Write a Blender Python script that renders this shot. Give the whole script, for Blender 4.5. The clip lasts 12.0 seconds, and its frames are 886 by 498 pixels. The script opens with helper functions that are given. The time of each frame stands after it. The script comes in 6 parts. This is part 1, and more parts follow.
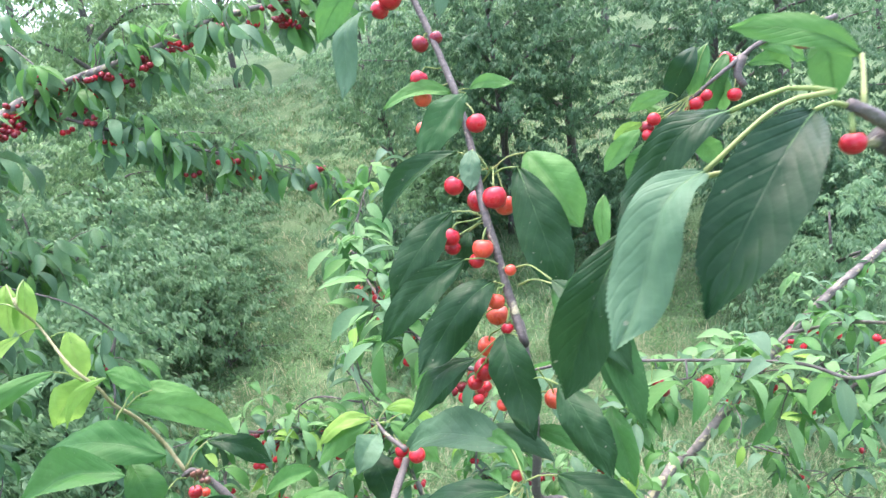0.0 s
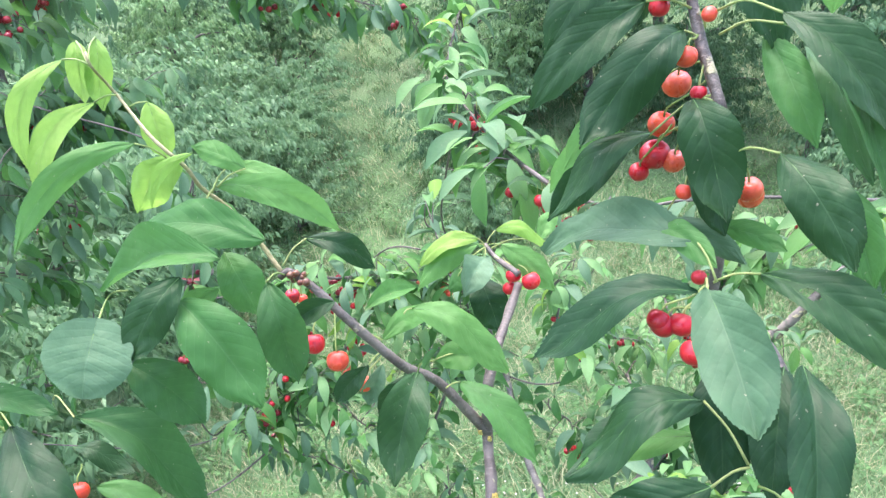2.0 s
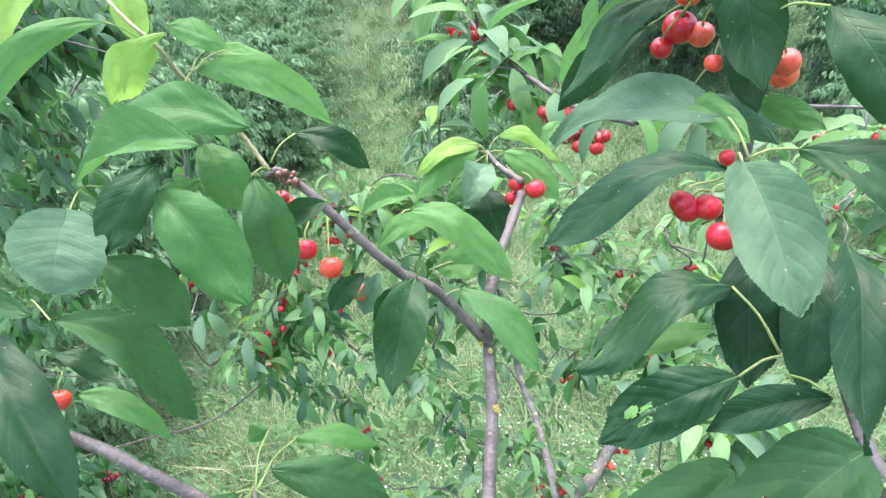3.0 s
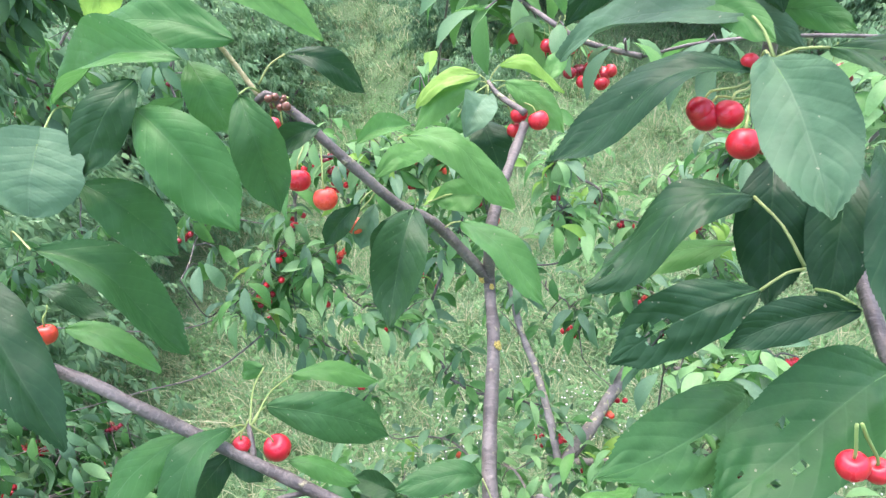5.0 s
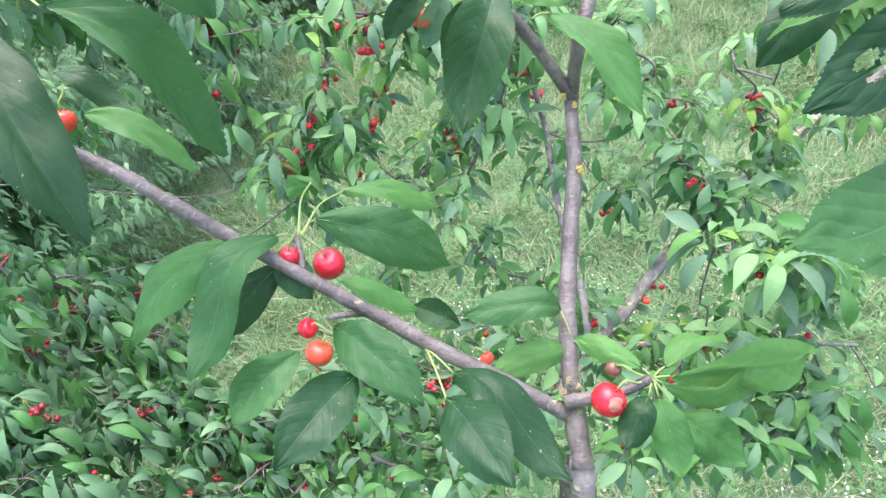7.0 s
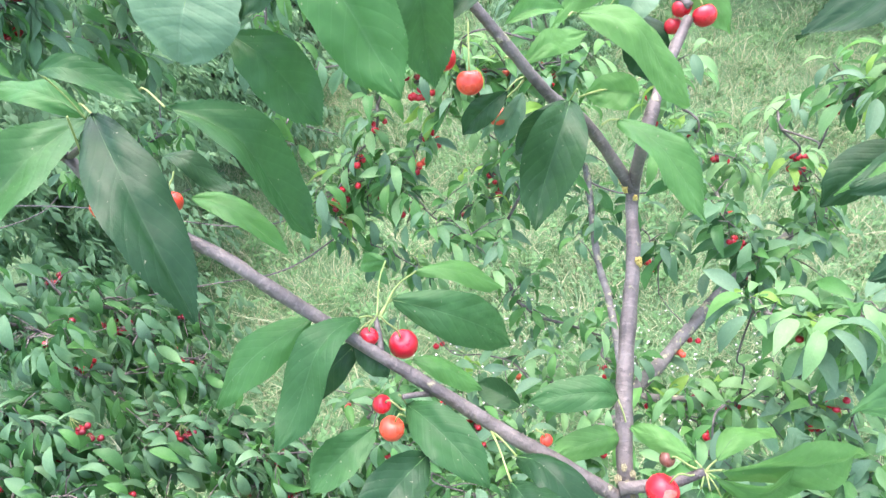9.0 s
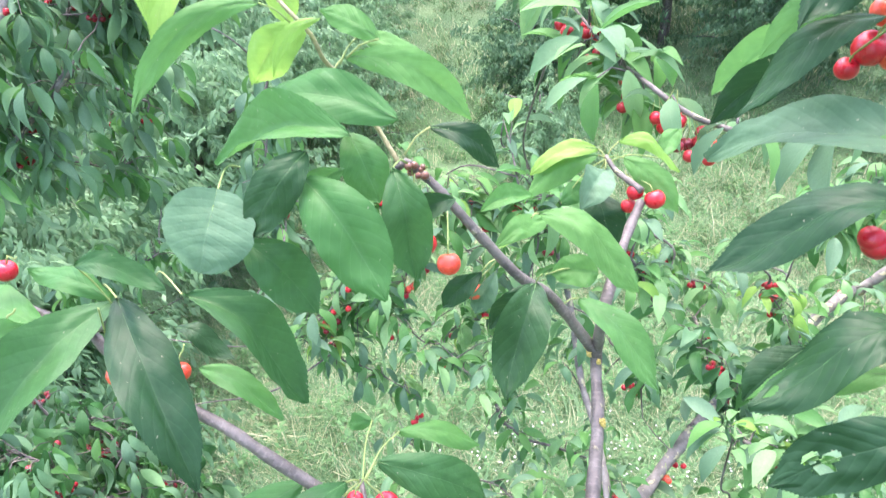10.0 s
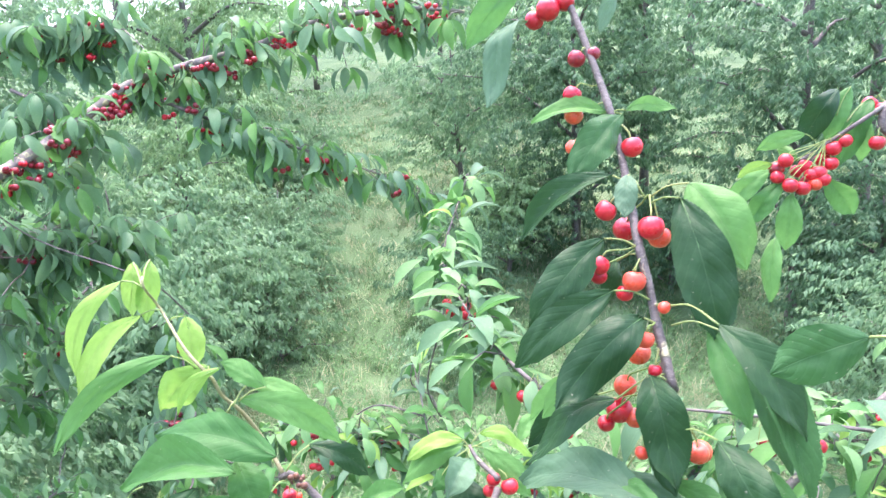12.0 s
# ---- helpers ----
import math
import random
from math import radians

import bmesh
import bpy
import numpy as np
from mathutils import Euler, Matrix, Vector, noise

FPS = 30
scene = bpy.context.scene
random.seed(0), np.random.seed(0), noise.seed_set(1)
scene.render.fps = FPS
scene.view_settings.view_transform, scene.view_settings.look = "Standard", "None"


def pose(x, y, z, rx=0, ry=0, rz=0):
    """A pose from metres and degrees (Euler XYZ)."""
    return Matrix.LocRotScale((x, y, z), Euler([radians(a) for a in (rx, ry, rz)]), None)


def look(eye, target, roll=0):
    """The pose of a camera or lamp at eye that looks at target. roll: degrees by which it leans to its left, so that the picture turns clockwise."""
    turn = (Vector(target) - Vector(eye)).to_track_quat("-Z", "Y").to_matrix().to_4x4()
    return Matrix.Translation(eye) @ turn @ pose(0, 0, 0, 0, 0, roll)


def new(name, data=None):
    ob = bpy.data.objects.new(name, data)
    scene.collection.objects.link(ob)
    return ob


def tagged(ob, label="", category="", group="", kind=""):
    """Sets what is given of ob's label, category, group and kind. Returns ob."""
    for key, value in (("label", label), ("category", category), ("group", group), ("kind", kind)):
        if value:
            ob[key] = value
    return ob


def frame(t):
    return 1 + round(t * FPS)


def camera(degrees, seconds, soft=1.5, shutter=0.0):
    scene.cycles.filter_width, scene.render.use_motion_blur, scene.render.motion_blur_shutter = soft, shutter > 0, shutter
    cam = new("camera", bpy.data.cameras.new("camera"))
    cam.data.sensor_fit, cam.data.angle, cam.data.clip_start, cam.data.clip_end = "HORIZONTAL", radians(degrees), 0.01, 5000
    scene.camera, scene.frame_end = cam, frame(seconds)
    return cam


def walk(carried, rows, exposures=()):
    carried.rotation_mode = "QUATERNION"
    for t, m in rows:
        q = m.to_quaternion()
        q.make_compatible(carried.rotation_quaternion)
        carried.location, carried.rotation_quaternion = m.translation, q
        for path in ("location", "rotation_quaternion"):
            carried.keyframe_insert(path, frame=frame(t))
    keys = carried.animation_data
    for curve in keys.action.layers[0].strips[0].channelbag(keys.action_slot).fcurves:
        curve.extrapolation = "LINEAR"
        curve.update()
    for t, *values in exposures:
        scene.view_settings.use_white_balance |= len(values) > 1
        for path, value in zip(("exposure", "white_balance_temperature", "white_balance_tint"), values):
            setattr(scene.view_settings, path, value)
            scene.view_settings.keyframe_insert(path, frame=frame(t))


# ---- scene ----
GAIN = [(0.0, 1.67), (1.0, 1.65), (1.5, 1.80), (2.5, 1.78), (4.5, 1.70), (5.5, 1.69), (6.5, 1.70), (8.5, 1.95), (9.5, 2.02), (10.5, 2.14), (11.0, 2.18), (11.5, 2.23), (12.0, 2.06)]
cam = camera(66.12, 12.0, soft=1.3, shutter=0.2)
PATH = [
    (0, 0.0000, 0.0000, 4.4001, 75.000, 8.000, -0.000),
    (0.5, -0.0397, 0.0327, 4.3763, 72.789, 7.313, 2.743),
    (1, -0.0566, 0.0511, 4.3533, 71.073, 7.179, 4.287),
    (1.5, -0.0744, 0.0710, 4.3136, 68.030, 7.443, 5.603),
    (2, -0.0878, 0.0889, 4.2831, 65.611, 7.431, 5.873),
    (2.5, -0.0951, 0.0992, 4.2531, 63.099, 7.151, 5.838),
    (2.7, -0.0977, 0.1037, 4.2422, 61.984, 7.142, 5.747),
    (4.3, -0.1034, 0.1182, 4.2066, 58.617, 7.249, 5.447),
    (4.5, -0.1007, 0.1177, 4.2033, 58.419, 7.376, 5.516),
    (5, -0.1059, 0.1193, 4.1947, 57.124, 7.293, 5.490),
    (5.5, -0.1220, 0.1307, 4.1557, 55.345, 6.893, 6.462),
    (6, -0.1303, 0.1383, 4.1272, 52.538, 6.327, 6.961),
    (6.5, -0.1372, 0.1385, 4.1020, 50.710, 6.215, 7.219),
    (6.7, -0.1501, 0.1396, 4.0894, 49.644, 6.294, 7.683),
    (8.3, -0.1845, 0.1438, 4.0929, 48.021, 5.908, 10.790),
    (8.5, -0.1889, 0.1437, 4.1068, 48.611, 6.007, 11.167),
    (9, -0.1914, 0.1372, 4.1539, 51.498, 5.674, 12.149),
    (9.5, -0.1765, 0.1259, 4.1948, 55.396, 4.970, 12.018),
    (10, -0.1697, 0.1155, 4.2425, 60.265, 4.934, 11.660),
    (10.5, -0.1734, 0.1036, 4.2916, 65.022, 5.087, 12.064),
    (11, -0.1599, 0.0841, 4.3320, 69.299, 4.282, 11.719),
    (11.5, -0.1229, 0.0568, 4.3762, 73.436, 3.263, 9.387),
    (12, -0.0816, 0.0304, 4.4016, 76.958, 3.016, 6.115),
]
walk(cam, [(t, pose(x, y, z, rx, ry, rz)) for t, x, y, z, rx, ry, rz in PATH], exposures=[(t, g + 0.30, 6310 - 20 * max(0.0, t - 8.0), 27.5 + 1.9 * max(0.0, t - 8.0)) for t, g in GAIN])

# ---- sky and sun: bright, thinly overcast ----
world = bpy.data.worlds.new("sky")
scene.world = world
world.use_nodes = True
sky = world.node_tree.nodes.new("ShaderNodeTexSky")
sky.sky_type, sky.sun_disc = "NISHITA", False
sky.sun_elevation, sky.sun_rotation, sky.air_density, sky.dust_density = radians(78), radians(-14), 1.0, 4.0
world.node_tree.links.new(sky.outputs[0], world.node_tree.nodes["Background"].inputs[0])
world.node_tree.nodes["Background"].inputs[1].default_value = 0.225
sun = new("sun", bpy.data.lights.new("sun", "SUN"))
sun.data.energy, sun.data.angle, sun.data.color = 1.1, radians(85), (1.0, 0.97, 0.92)
sun.matrix_world = look((0, 0, 30), (1.5, -6, 0))


# ---- materials ----
def nodes_of(name):
    m = bpy.data.materials.new(name)
    m.use_nodes = True
    return m, m.node_tree, m.node_tree.nodes["Principled BSDF"]


def math_node(nt, op, a, b=None, c=None):
    n = nt.nodes.new("ShaderNodeMath")
    n.operation = op
    for i, v in enumerate((a, b, c)):
        if v is None:
            continue
        if isinstance(v, (int, float)):
            n.inputs[i].default_value = v
        else:
            nt.links.new(v, n.inputs[i])
    return n.outputs[0]


def mix_node(nt, fac, a, b):
    n = nt.nodes.new("ShaderNodeMix")
    n.data_type = "RGBA"
    for sock, v in ((n.inputs[0], fac), (n.inputs[6], a), (n.inputs[7], b)):
        if isinstance(v, (int, float)):
            sock.default_value = v
        elif isinstance(v, tuple):
            sock.default_value = (*v, 1)
        else:
            nt.links.new(v, sock)
    return n.outputs[2]


def noise_node(nt, scale, detail=3.0, coord="Object"):
    tc = nt.nodes.new("ShaderNodeTexCoord")
    n = nt.nodes.new("ShaderNodeTexNoise")
    n.inputs["Scale"].default_value, n.inputs["Detail"].default_value = scale, detail
    nt.links.new(tc.outputs[coord], n.inputs["Vector"])
    return n.outputs[0]


def ramp(nt, value, stops):
    n = nt.nodes.new("ShaderNodeValToRGB")
    e = n.color_ramp.elements
    while len(e) < len(stops):
        e.new(0.5)
    for el, (p, c) in zip(e, stops):
        el.position, el.color = p, (*c, 1)
    nt.links.new(value, n.inputs[0])
    return n.outputs[0]


def variation(nt):
    """A number of its own for each thing and each leaf of a joined crown."""
    info, geo = nt.nodes.new("ShaderNodeObjectInfo"), nt.nodes.new("ShaderNodeNewGeometry")
    return math_node(nt, "FRACT", math_node(nt, "ADD", info.outputs["Random"], geo.outputs["Random Per Island"]))


def leaf_material(name, low, high, vein, rough=0.42, through_light=0.3, fine=True, shine=0.22):
    m, nt, bsdf = nodes_of(name)
    col = mix_node(nt, variation(nt), low, high)
    patch = noise_node(nt, 45 if fine else 3, 4)
    col = mix_node(nt, math_node(nt, "MULTIPLY", patch, 0.45), col, tuple(0.55 * c for c in low))
    if fine:
        uv = nt.nodes.new("ShaderNodeUVMap")
        sep = nt.nodes.new("ShaderNodeSeparateXYZ")
        nt.links.new(uv.outputs[0], sep.inputs[0])
        wobble = math_node(nt, "MULTIPLY", math_node(nt, "SUBTRACT", noise_node(nt, 70, 2), 0.5), 0.14)
        across = math_node(nt, "ABSOLUTE", math_node(nt, "SUBTRACT", sep.outputs[0], 0.5))
        run = math_node(nt, "ADD", math_node(nt, "SUBTRACT", math_node(nt, "MULTIPLY", sep.outputs[1], 9.0), math_node(nt, "ADD", math_node(nt, "MULTIPLY", across, 4.0), math_node(nt, "MULTIPLY", math_node(nt, "MULTIPLY", across, across), 2.0))), wobble)
        side = math_node(nt, "ABSOLUTE", math_node(nt, "SUBTRACT", math_node(nt, "FRACT", math_node(nt, "ADD", run, 0.5)), 0.5))
        thread = math_node(nt, "SUBTRACT", 1.0, math_node(nt, "MULTIPLY", math_node(nt, "MINIMUM", side, 0.07), 14.0))
        rib = math_node(nt, "SUBTRACT", 1.0, math_node(nt, "MULTIPLY", math_node(nt, "MINIMUM", across, 0.022), 45.0))
        col = mix_node(nt, math_node(nt, "MULTIPLY", thread, 0.14), col, vein)
        col = mix_node(nt, math_node(nt, "MULTIPLY", rib, 0.26), col, vein)
        mottle = ramp(nt, noise_node(nt, 170, 5), [(0.40, (0, 0, 0)), (0.62, (1, 1, 1))])
        col = mix_node(nt, math_node(nt, "MULTIPLY", mottle, 0.20), col, tuple(0.55 * c for c in low))
        spots = math_node(nt, "GREATER_THAN", noise_node(nt, 330, 1), 0.77)
        col = mix_node(nt, math_node(nt, "MULTIPLY", spots, 0.55), col, (0.30, 0.30, 0.20))
        bump = nt.nodes.new("ShaderNodeBump")
        bump.inputs["Strength"].default_value, bump.inputs["Distance"].default_value = 0.5, 0.0012
        quilt = math_node(nt, "MULTIPLY", math_node(nt, "MINIMUM", side, 0.2), 1.15)
        height = math_node(nt, "ADD", quilt, math_node(nt, "MULTIPLY", noise_node(nt, 240, 4), 0.55))
        height = math_node(nt, "SUBTRACT", height, math_node(nt, "MULTIPLY", rib, 0.35))
        nt.links.new(height, bump.inputs["Height"])
        nt.links.new(bump.outputs[0], bsdf.inputs["Normal"])
        worn = math_node(nt, "ADD", math_node(nt, "MULTIPLY", noise_node(nt, 90, 4), 0.3), rough - 0.08)
        nt.links.new(worn, bsdf.inputs["Roughness"])
    nt.links.new(col, bsdf.inputs["Base Color"])
    bsdf.inputs["Roughness"].default_value = rough
    bsdf.inputs["Specular IOR Level"].default_value = shine if fine else 0.2
    lit = nt.nodes.new("ShaderNodeBsdfTranslucent")
    glow = mix_node(nt, 0.5, col, tuple(min(1, 1.5 * c) for c in high))
    nt.links.new(glow, lit.inputs[0])
    both = nt.nodes.new("ShaderNodeMixShader")
    both.inputs[0].default_value = through_light
    nt.links.new(bsdf.outputs[0], both.inputs[1])
    nt.links.new(lit.outputs[0], both.inputs[2])
    nt.links.new(both.outputs[0], nt.nodes["Material Output"].inputs[0])
    return m


def bark_material(name, low, high, rough=0.55, lichened=0.64):
    """Smooth cherry bark: blotches, short pale bands across the stem, crusts of lichen."""
    m, nt, bsdf = nodes_of(name)
    fine = noise_node(nt, 240, 6)
    col = ramp(nt, noise_node(nt, 38, 5), [(0.36, low), (0.62, high)])
    col = mix_node(nt, math_node(nt, "MULTIPLY", fine, 0.5), col, tuple(c * 0.4 for c in low))
    uv, grid, bands = nt.nodes.new("ShaderNodeUVMap"), nt.nodes.new("ShaderNodeMapping"), nt.nodes.new("ShaderNodeTexNoise")
    grid.inputs["Scale"].default_value = (2.2, 330, 1)
    bands.inputs["Scale"].default_value, bands.inputs["Detail"].default_value = 1.0, 2.0
    nt.links.new(uv.outputs[0], grid.inputs[0])
    nt.links.new(grid.outputs[0], bands.inputs["Vector"])
    pale = ramp(nt, bands.outputs[0], [(0.56, (0, 0, 0)), (0.66, (1, 1, 1))])
    col = mix_node(nt, math_node(nt, "MULTIPLY", pale, 0.22), col, tuple(min(0.6, 1.45 * c) for c in high))
    crust = ramp(nt, noise_node(nt, 46, 5), [(lichened, (0, 0, 0)), (lichened + 0.05, (1, 1, 1))])
    col = mix_node(nt, math_node(nt, "MULTIPLY", crust, 0.75), col, (0.36, 0.36, 0.19))
    nt.links.new(col, bsdf.inputs["Base Color"])
    bsdf.inputs["Roughness"].default_value = rough
    bump = nt.nodes.new("ShaderNodeBump")
    bump.inputs["Strength"].default_value, bump.inputs["Distance"].default_value = 0.7, 0.0025
    height = math_node(nt, "ADD", math_node(nt, "ADD", fine, math_node(nt, "MULTIPLY", pale, 0.12)), math_node(nt, "MULTIPLY", crust, 0.7))
    nt.links.new(height, bump.inputs["Height"])
    nt.links.new(bump.outputs[0], bsdf.inputs["Normal"])
    return m


def cherry_material(name, low, high, blush):
    m, nt, bsdf = nodes_of(name)
    col = mix_node(nt, variation(nt), low, high)
    col = mix_node(nt, math_node(nt, "MULTIPLY", noise_node(nt, 60, 2), 0.7), col, blush)
    nt.links.new(col, bsdf.inputs["Base Color"])
    freckle = ramp(nt, noise_node(nt, 260, 4), [(0.48, (0, 0, 0)), (0.70, (1, 1, 1))])
    col = mix_node(nt, math_node(nt, "MULTIPLY", freckle, 0.4), col, tuple(0.62 * c for c in blush))
    nt.links.new(col, bsdf.inputs["Base Color"])
    nt.links.new(math_node(nt, "ADD", math_node(nt, "MULTIPLY", noise_node(nt, 110, 3), 0.28), 0.16), bsdf.inputs["Roughness"])
    bump = nt.nodes.new("ShaderNodeBump")
    bump.inputs["Strength"].default_value, bump.inputs["Distance"].default_value = 0.25, 0.0006
    nt.links.new(noise_node(nt, 130, 3), bump.inputs["Height"])
    nt.links.new(bump.outputs[0], bsdf.inputs["Normal"])
    bsdf.inputs["Subsurface Weight"].default_value = 0.15
    bsdf.inputs["Subsurface Radius"].default_value = (0.006, 0.002, 0.001)
    bsdf.inputs["Subsurface Scale"].default_value = 1.0
    return m


MAT = {
    # leaf tones, dark to light: own green plus the shade or light they hang in
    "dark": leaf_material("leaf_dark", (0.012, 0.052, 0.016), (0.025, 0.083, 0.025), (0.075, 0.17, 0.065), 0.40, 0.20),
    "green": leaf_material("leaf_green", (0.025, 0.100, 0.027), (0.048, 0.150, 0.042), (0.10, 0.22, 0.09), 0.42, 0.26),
    "dull": leaf_material("leaf_dull", (0.058, 0.140, 0.066), (0.078, 0.170, 0.084), (0.12, 0.22, 0.12), 0.50, 0.20),
    # same gloss as dark, only a darker copy with shade in its colour
    "glossy": leaf_material("leaf_glossy_shaded", (0.009, 0.045, 0.014), (0.017, 0.064, 0.021), (0.06, 0.14, 0.06), 0.40, 0.16, True, 0.22),
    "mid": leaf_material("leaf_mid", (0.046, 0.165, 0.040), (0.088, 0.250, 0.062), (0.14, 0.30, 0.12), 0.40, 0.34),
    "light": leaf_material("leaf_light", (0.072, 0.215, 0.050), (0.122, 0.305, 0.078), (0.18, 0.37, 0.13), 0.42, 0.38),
    # lit copy of the light leaf, brightened for the farther branches
    "spray": leaf_material("leaf_lit_spray", (0.125, 0.290, 0.105), (0.235, 0.440, 0.175), (0.32, 0.50, 0.25), 0.42, 0.42),
    "yellow": leaf_material("leaf_young", (0.170, 0.370, 0.060), (0.260, 0.450, 0.090), (0.40, 0.50, 0.18), 0.42, 0.42),
    # pale undersides, also used as painted sky sheen on upper faces
    "pale": leaf_material("leaf_underside_sheen", (0.082, 0.182, 0.090), (0.118, 0.228, 0.124), (0.18, 0.31, 0.18), 0.50, 0.24),
    # lit copy of the mid leaf, offsets the shade inside dense branches
    "bough": leaf_material("leaf_lit_bough", (0.075, 0.188, 0.083), (0.172, 0.335, 0.158), (0.2, 0.34, 0.18), 0.42, 0.36),
    "far_dark": leaf_material("far_leaf_dark", (0.040, 0.105, 0.052), (0.135, 0.270, 0.132), (0, 0, 0), 0.40, 0.45, False),
    "far_mid": leaf_material("far_leaf_mid", (0.080, 0.180, 0.090), (0.225, 0.390, 0.200), (0, 0, 0), 0.40, 0.5, False),
    "far_light": leaf_material("far_leaf_light", (0.115, 0.245, 0.105), (0.290, 0.470, 0.220), (0, 0, 0), 0.40, 0.42, False),
    "weed": leaf_material("weed_leaf", (0.060, 0.165, 0.055), (0.150, 0.300, 0.110), (0, 0, 0), 0.5, 0.35, False),
    "bark": bark_material("cherry_bark", (0.058, 0.053, 0.042), (0.152, 0.141, 0.116)),
    "old_bark": bark_material("lichened_bark", (0.115, 0.111, 0.090), (0.215, 0.208, 0.172), 0.75, 0.56),
    "young_bark": bark_material("young_bark", (0.24, 0.25, 0.10), (0.34, 0.31, 0.16), 0.5, 0.8),
    "petiole": leaf_material("leaf_stalk", (0.22, 0.34, 0.10), (0.30, 0.36, 0.13), (0, 0, 0), 0.4, 0.1, False),
    "rib": leaf_material("leaf_rib", (0.075, 0.19, 0.06), (0.12, 0.24, 0.08), (0, 0, 0), 0.45, 0.1, False),
    "gold": bark_material("gold_lichen", (0.30, 0.25, 0.05), (0.48, 0.41, 0.11), 0.95, 0.9),
    "lichen": bark_material("lichen_crust", (0.20, 0.195, 0.10), (0.34, 0.325, 0.17), 0.95, 0.7),
    "red": cherry_material("cherry_red", (0.44, 0.010, 0.022), (0.58, 0.022, 0.028), (0.34, 0.008, 0.016)),
    "orange": cherry_material("cherry_unripe", (0.66, 0.075, 0.035), (0.72, 0.15, 0.06), (0.55, 0.03, 0.02)),
    "dark_red": cherry_material("cherry_ripe", (0.20, 0.010, 0.020), (0.34, 0.012, 0.02), (0.12, 0.01, 0.015)),
    "dried": cherry_material("dried_remnant", (0.16, 0.06, 0.04), (0.2, 0.09, 0.05), (0.10, 0.05, 0.03)),
}
MAT["fruit_dark"] = MAT["dark_red"]
MAT["flesh"] = cherry_material("cherry_flesh", (0.42, 0.16, 0.11), (0.50, 0.22, 0.14), (0.30, 0.07, 0.05))


def ground_material():
    m, nt, bsdf = nodes_of("meadow_soil")
    col = ramp(nt, noise_node(nt, 0.9, 8), [(0.3, (0.06, 0.14, 0.055)), (0.5, (0.10, 0.20, 0.08)), (0.68, (0.17, 0.26, 0.12))])
    col = mix_node(nt, math_node(nt, "MULTIPLY", noise_node(nt, 30, 5), 0.5), col, (0.045, 0.075, 0.02))
    nt.links.new(col, bsdf.inputs["Base Color"])
    bsdf.inputs["Roughness"].default_value = 0.95
    bump = nt.nodes.new("ShaderNodeBump")
    bump.inputs["Distance"].default_value = 0.05
    nt.links.new(noise_node(nt, 25, 6), bump.inputs["Height"])
    nt.links.new(bump.outputs[0], bsdf.inputs["Normal"])
    return m


def grass_material(name, low, high, dry):
    m, nt, bsdf = nodes_of(name)
    v = variation(nt)
    col = mix_node(nt, v, low, high)
    col = mix_node(nt, math_node(nt, "GREATER_THAN", v, 0.78), col, dry)
    nt.links.new(col, bsdf.inputs["Base Color"])
    bsdf.inputs["Roughness"].default_value = 0.5
    lit = nt.nodes.new("ShaderNodeBsdfTranslucent")
    nt.links.new(col, lit.inputs[0])
    both = nt.nodes.new("ShaderNodeMixShader")
    both.inputs[0].default_value = 0.3
    nt.links.new(bsdf.outputs[0], both.inputs[1])
    nt.links.new(lit.outputs[0], both.inputs[2])
    nt.links.new(both.outputs[0], nt.nodes["Material Output"].inputs[0])
    return m


MAT["ground"] = ground_material()
MAT["clover"] = leaf_material("clover_head", (0.55, 0.55, 0.46), (0.74, 0.73, 0.66), (0, 0, 0), 0.8, 0.2, False)
MAT["grass"] = grass_material("meadow_grass", (0.076, 0.188, 0.068), (0.185, 0.315, 0.128), (0.35, 0.375, 0.21))


# ---- mesh helpers ----
def mesh_of(name, verts, faces, material, uvs=None, smooth=True):
    me = bpy.data.meshes.new(name)
    me.from_pydata([tuple(v) for v in verts], [], faces)
    me.materials.append(MAT[material])
    if uvs is not None:
        layer = me.uv_layers.new(name="UVMap")
        idx = np.empty(len(me.loops), dtype=np.int32)
        me.loops.foreach_get("vertex_index", idx)
        layer.data.foreach_set("uv", np.asarray(uvs, dtype=np.float32)[idx].ravel())
    me.polygons.foreach_set("use_smooth", [smooth] * len(me.polygons))
    me.update()
    return me


def part(name, me, parent, label="", kind="", at=None):
    ob = new(name, me)
    ob.parent = parent
    if at is not None:
        ob.matrix_local = at
    return tagged(ob, label=label, kind=kind)


def smooth_line(pts, step):
    """A Catmull-Rom line through the points."""
    p = [Vector(q) for q in pts]
    p = [2 * p[0] - p[1], *p, 2 * p[-1] - p[-2]]
    line = []
    for i in range(1, len(p) - 2):
        n = max(2, int((p[i + 1] - p[i]).length / step))
        for k in range(n):
            u = k / n
            line.append(0.5 * (2 * p[i] + (p[i + 1] - p[i - 1]) * u + (2 * p[i - 1] - 5 * p[i] + 4 * p[i + 1] - p[i + 2]) * u * u
                               + (3 * p[i] - p[i - 1] - 3 * p[i + 1] + p[i + 2]) * u ** 3))
    line.append(p[-2])
    return line


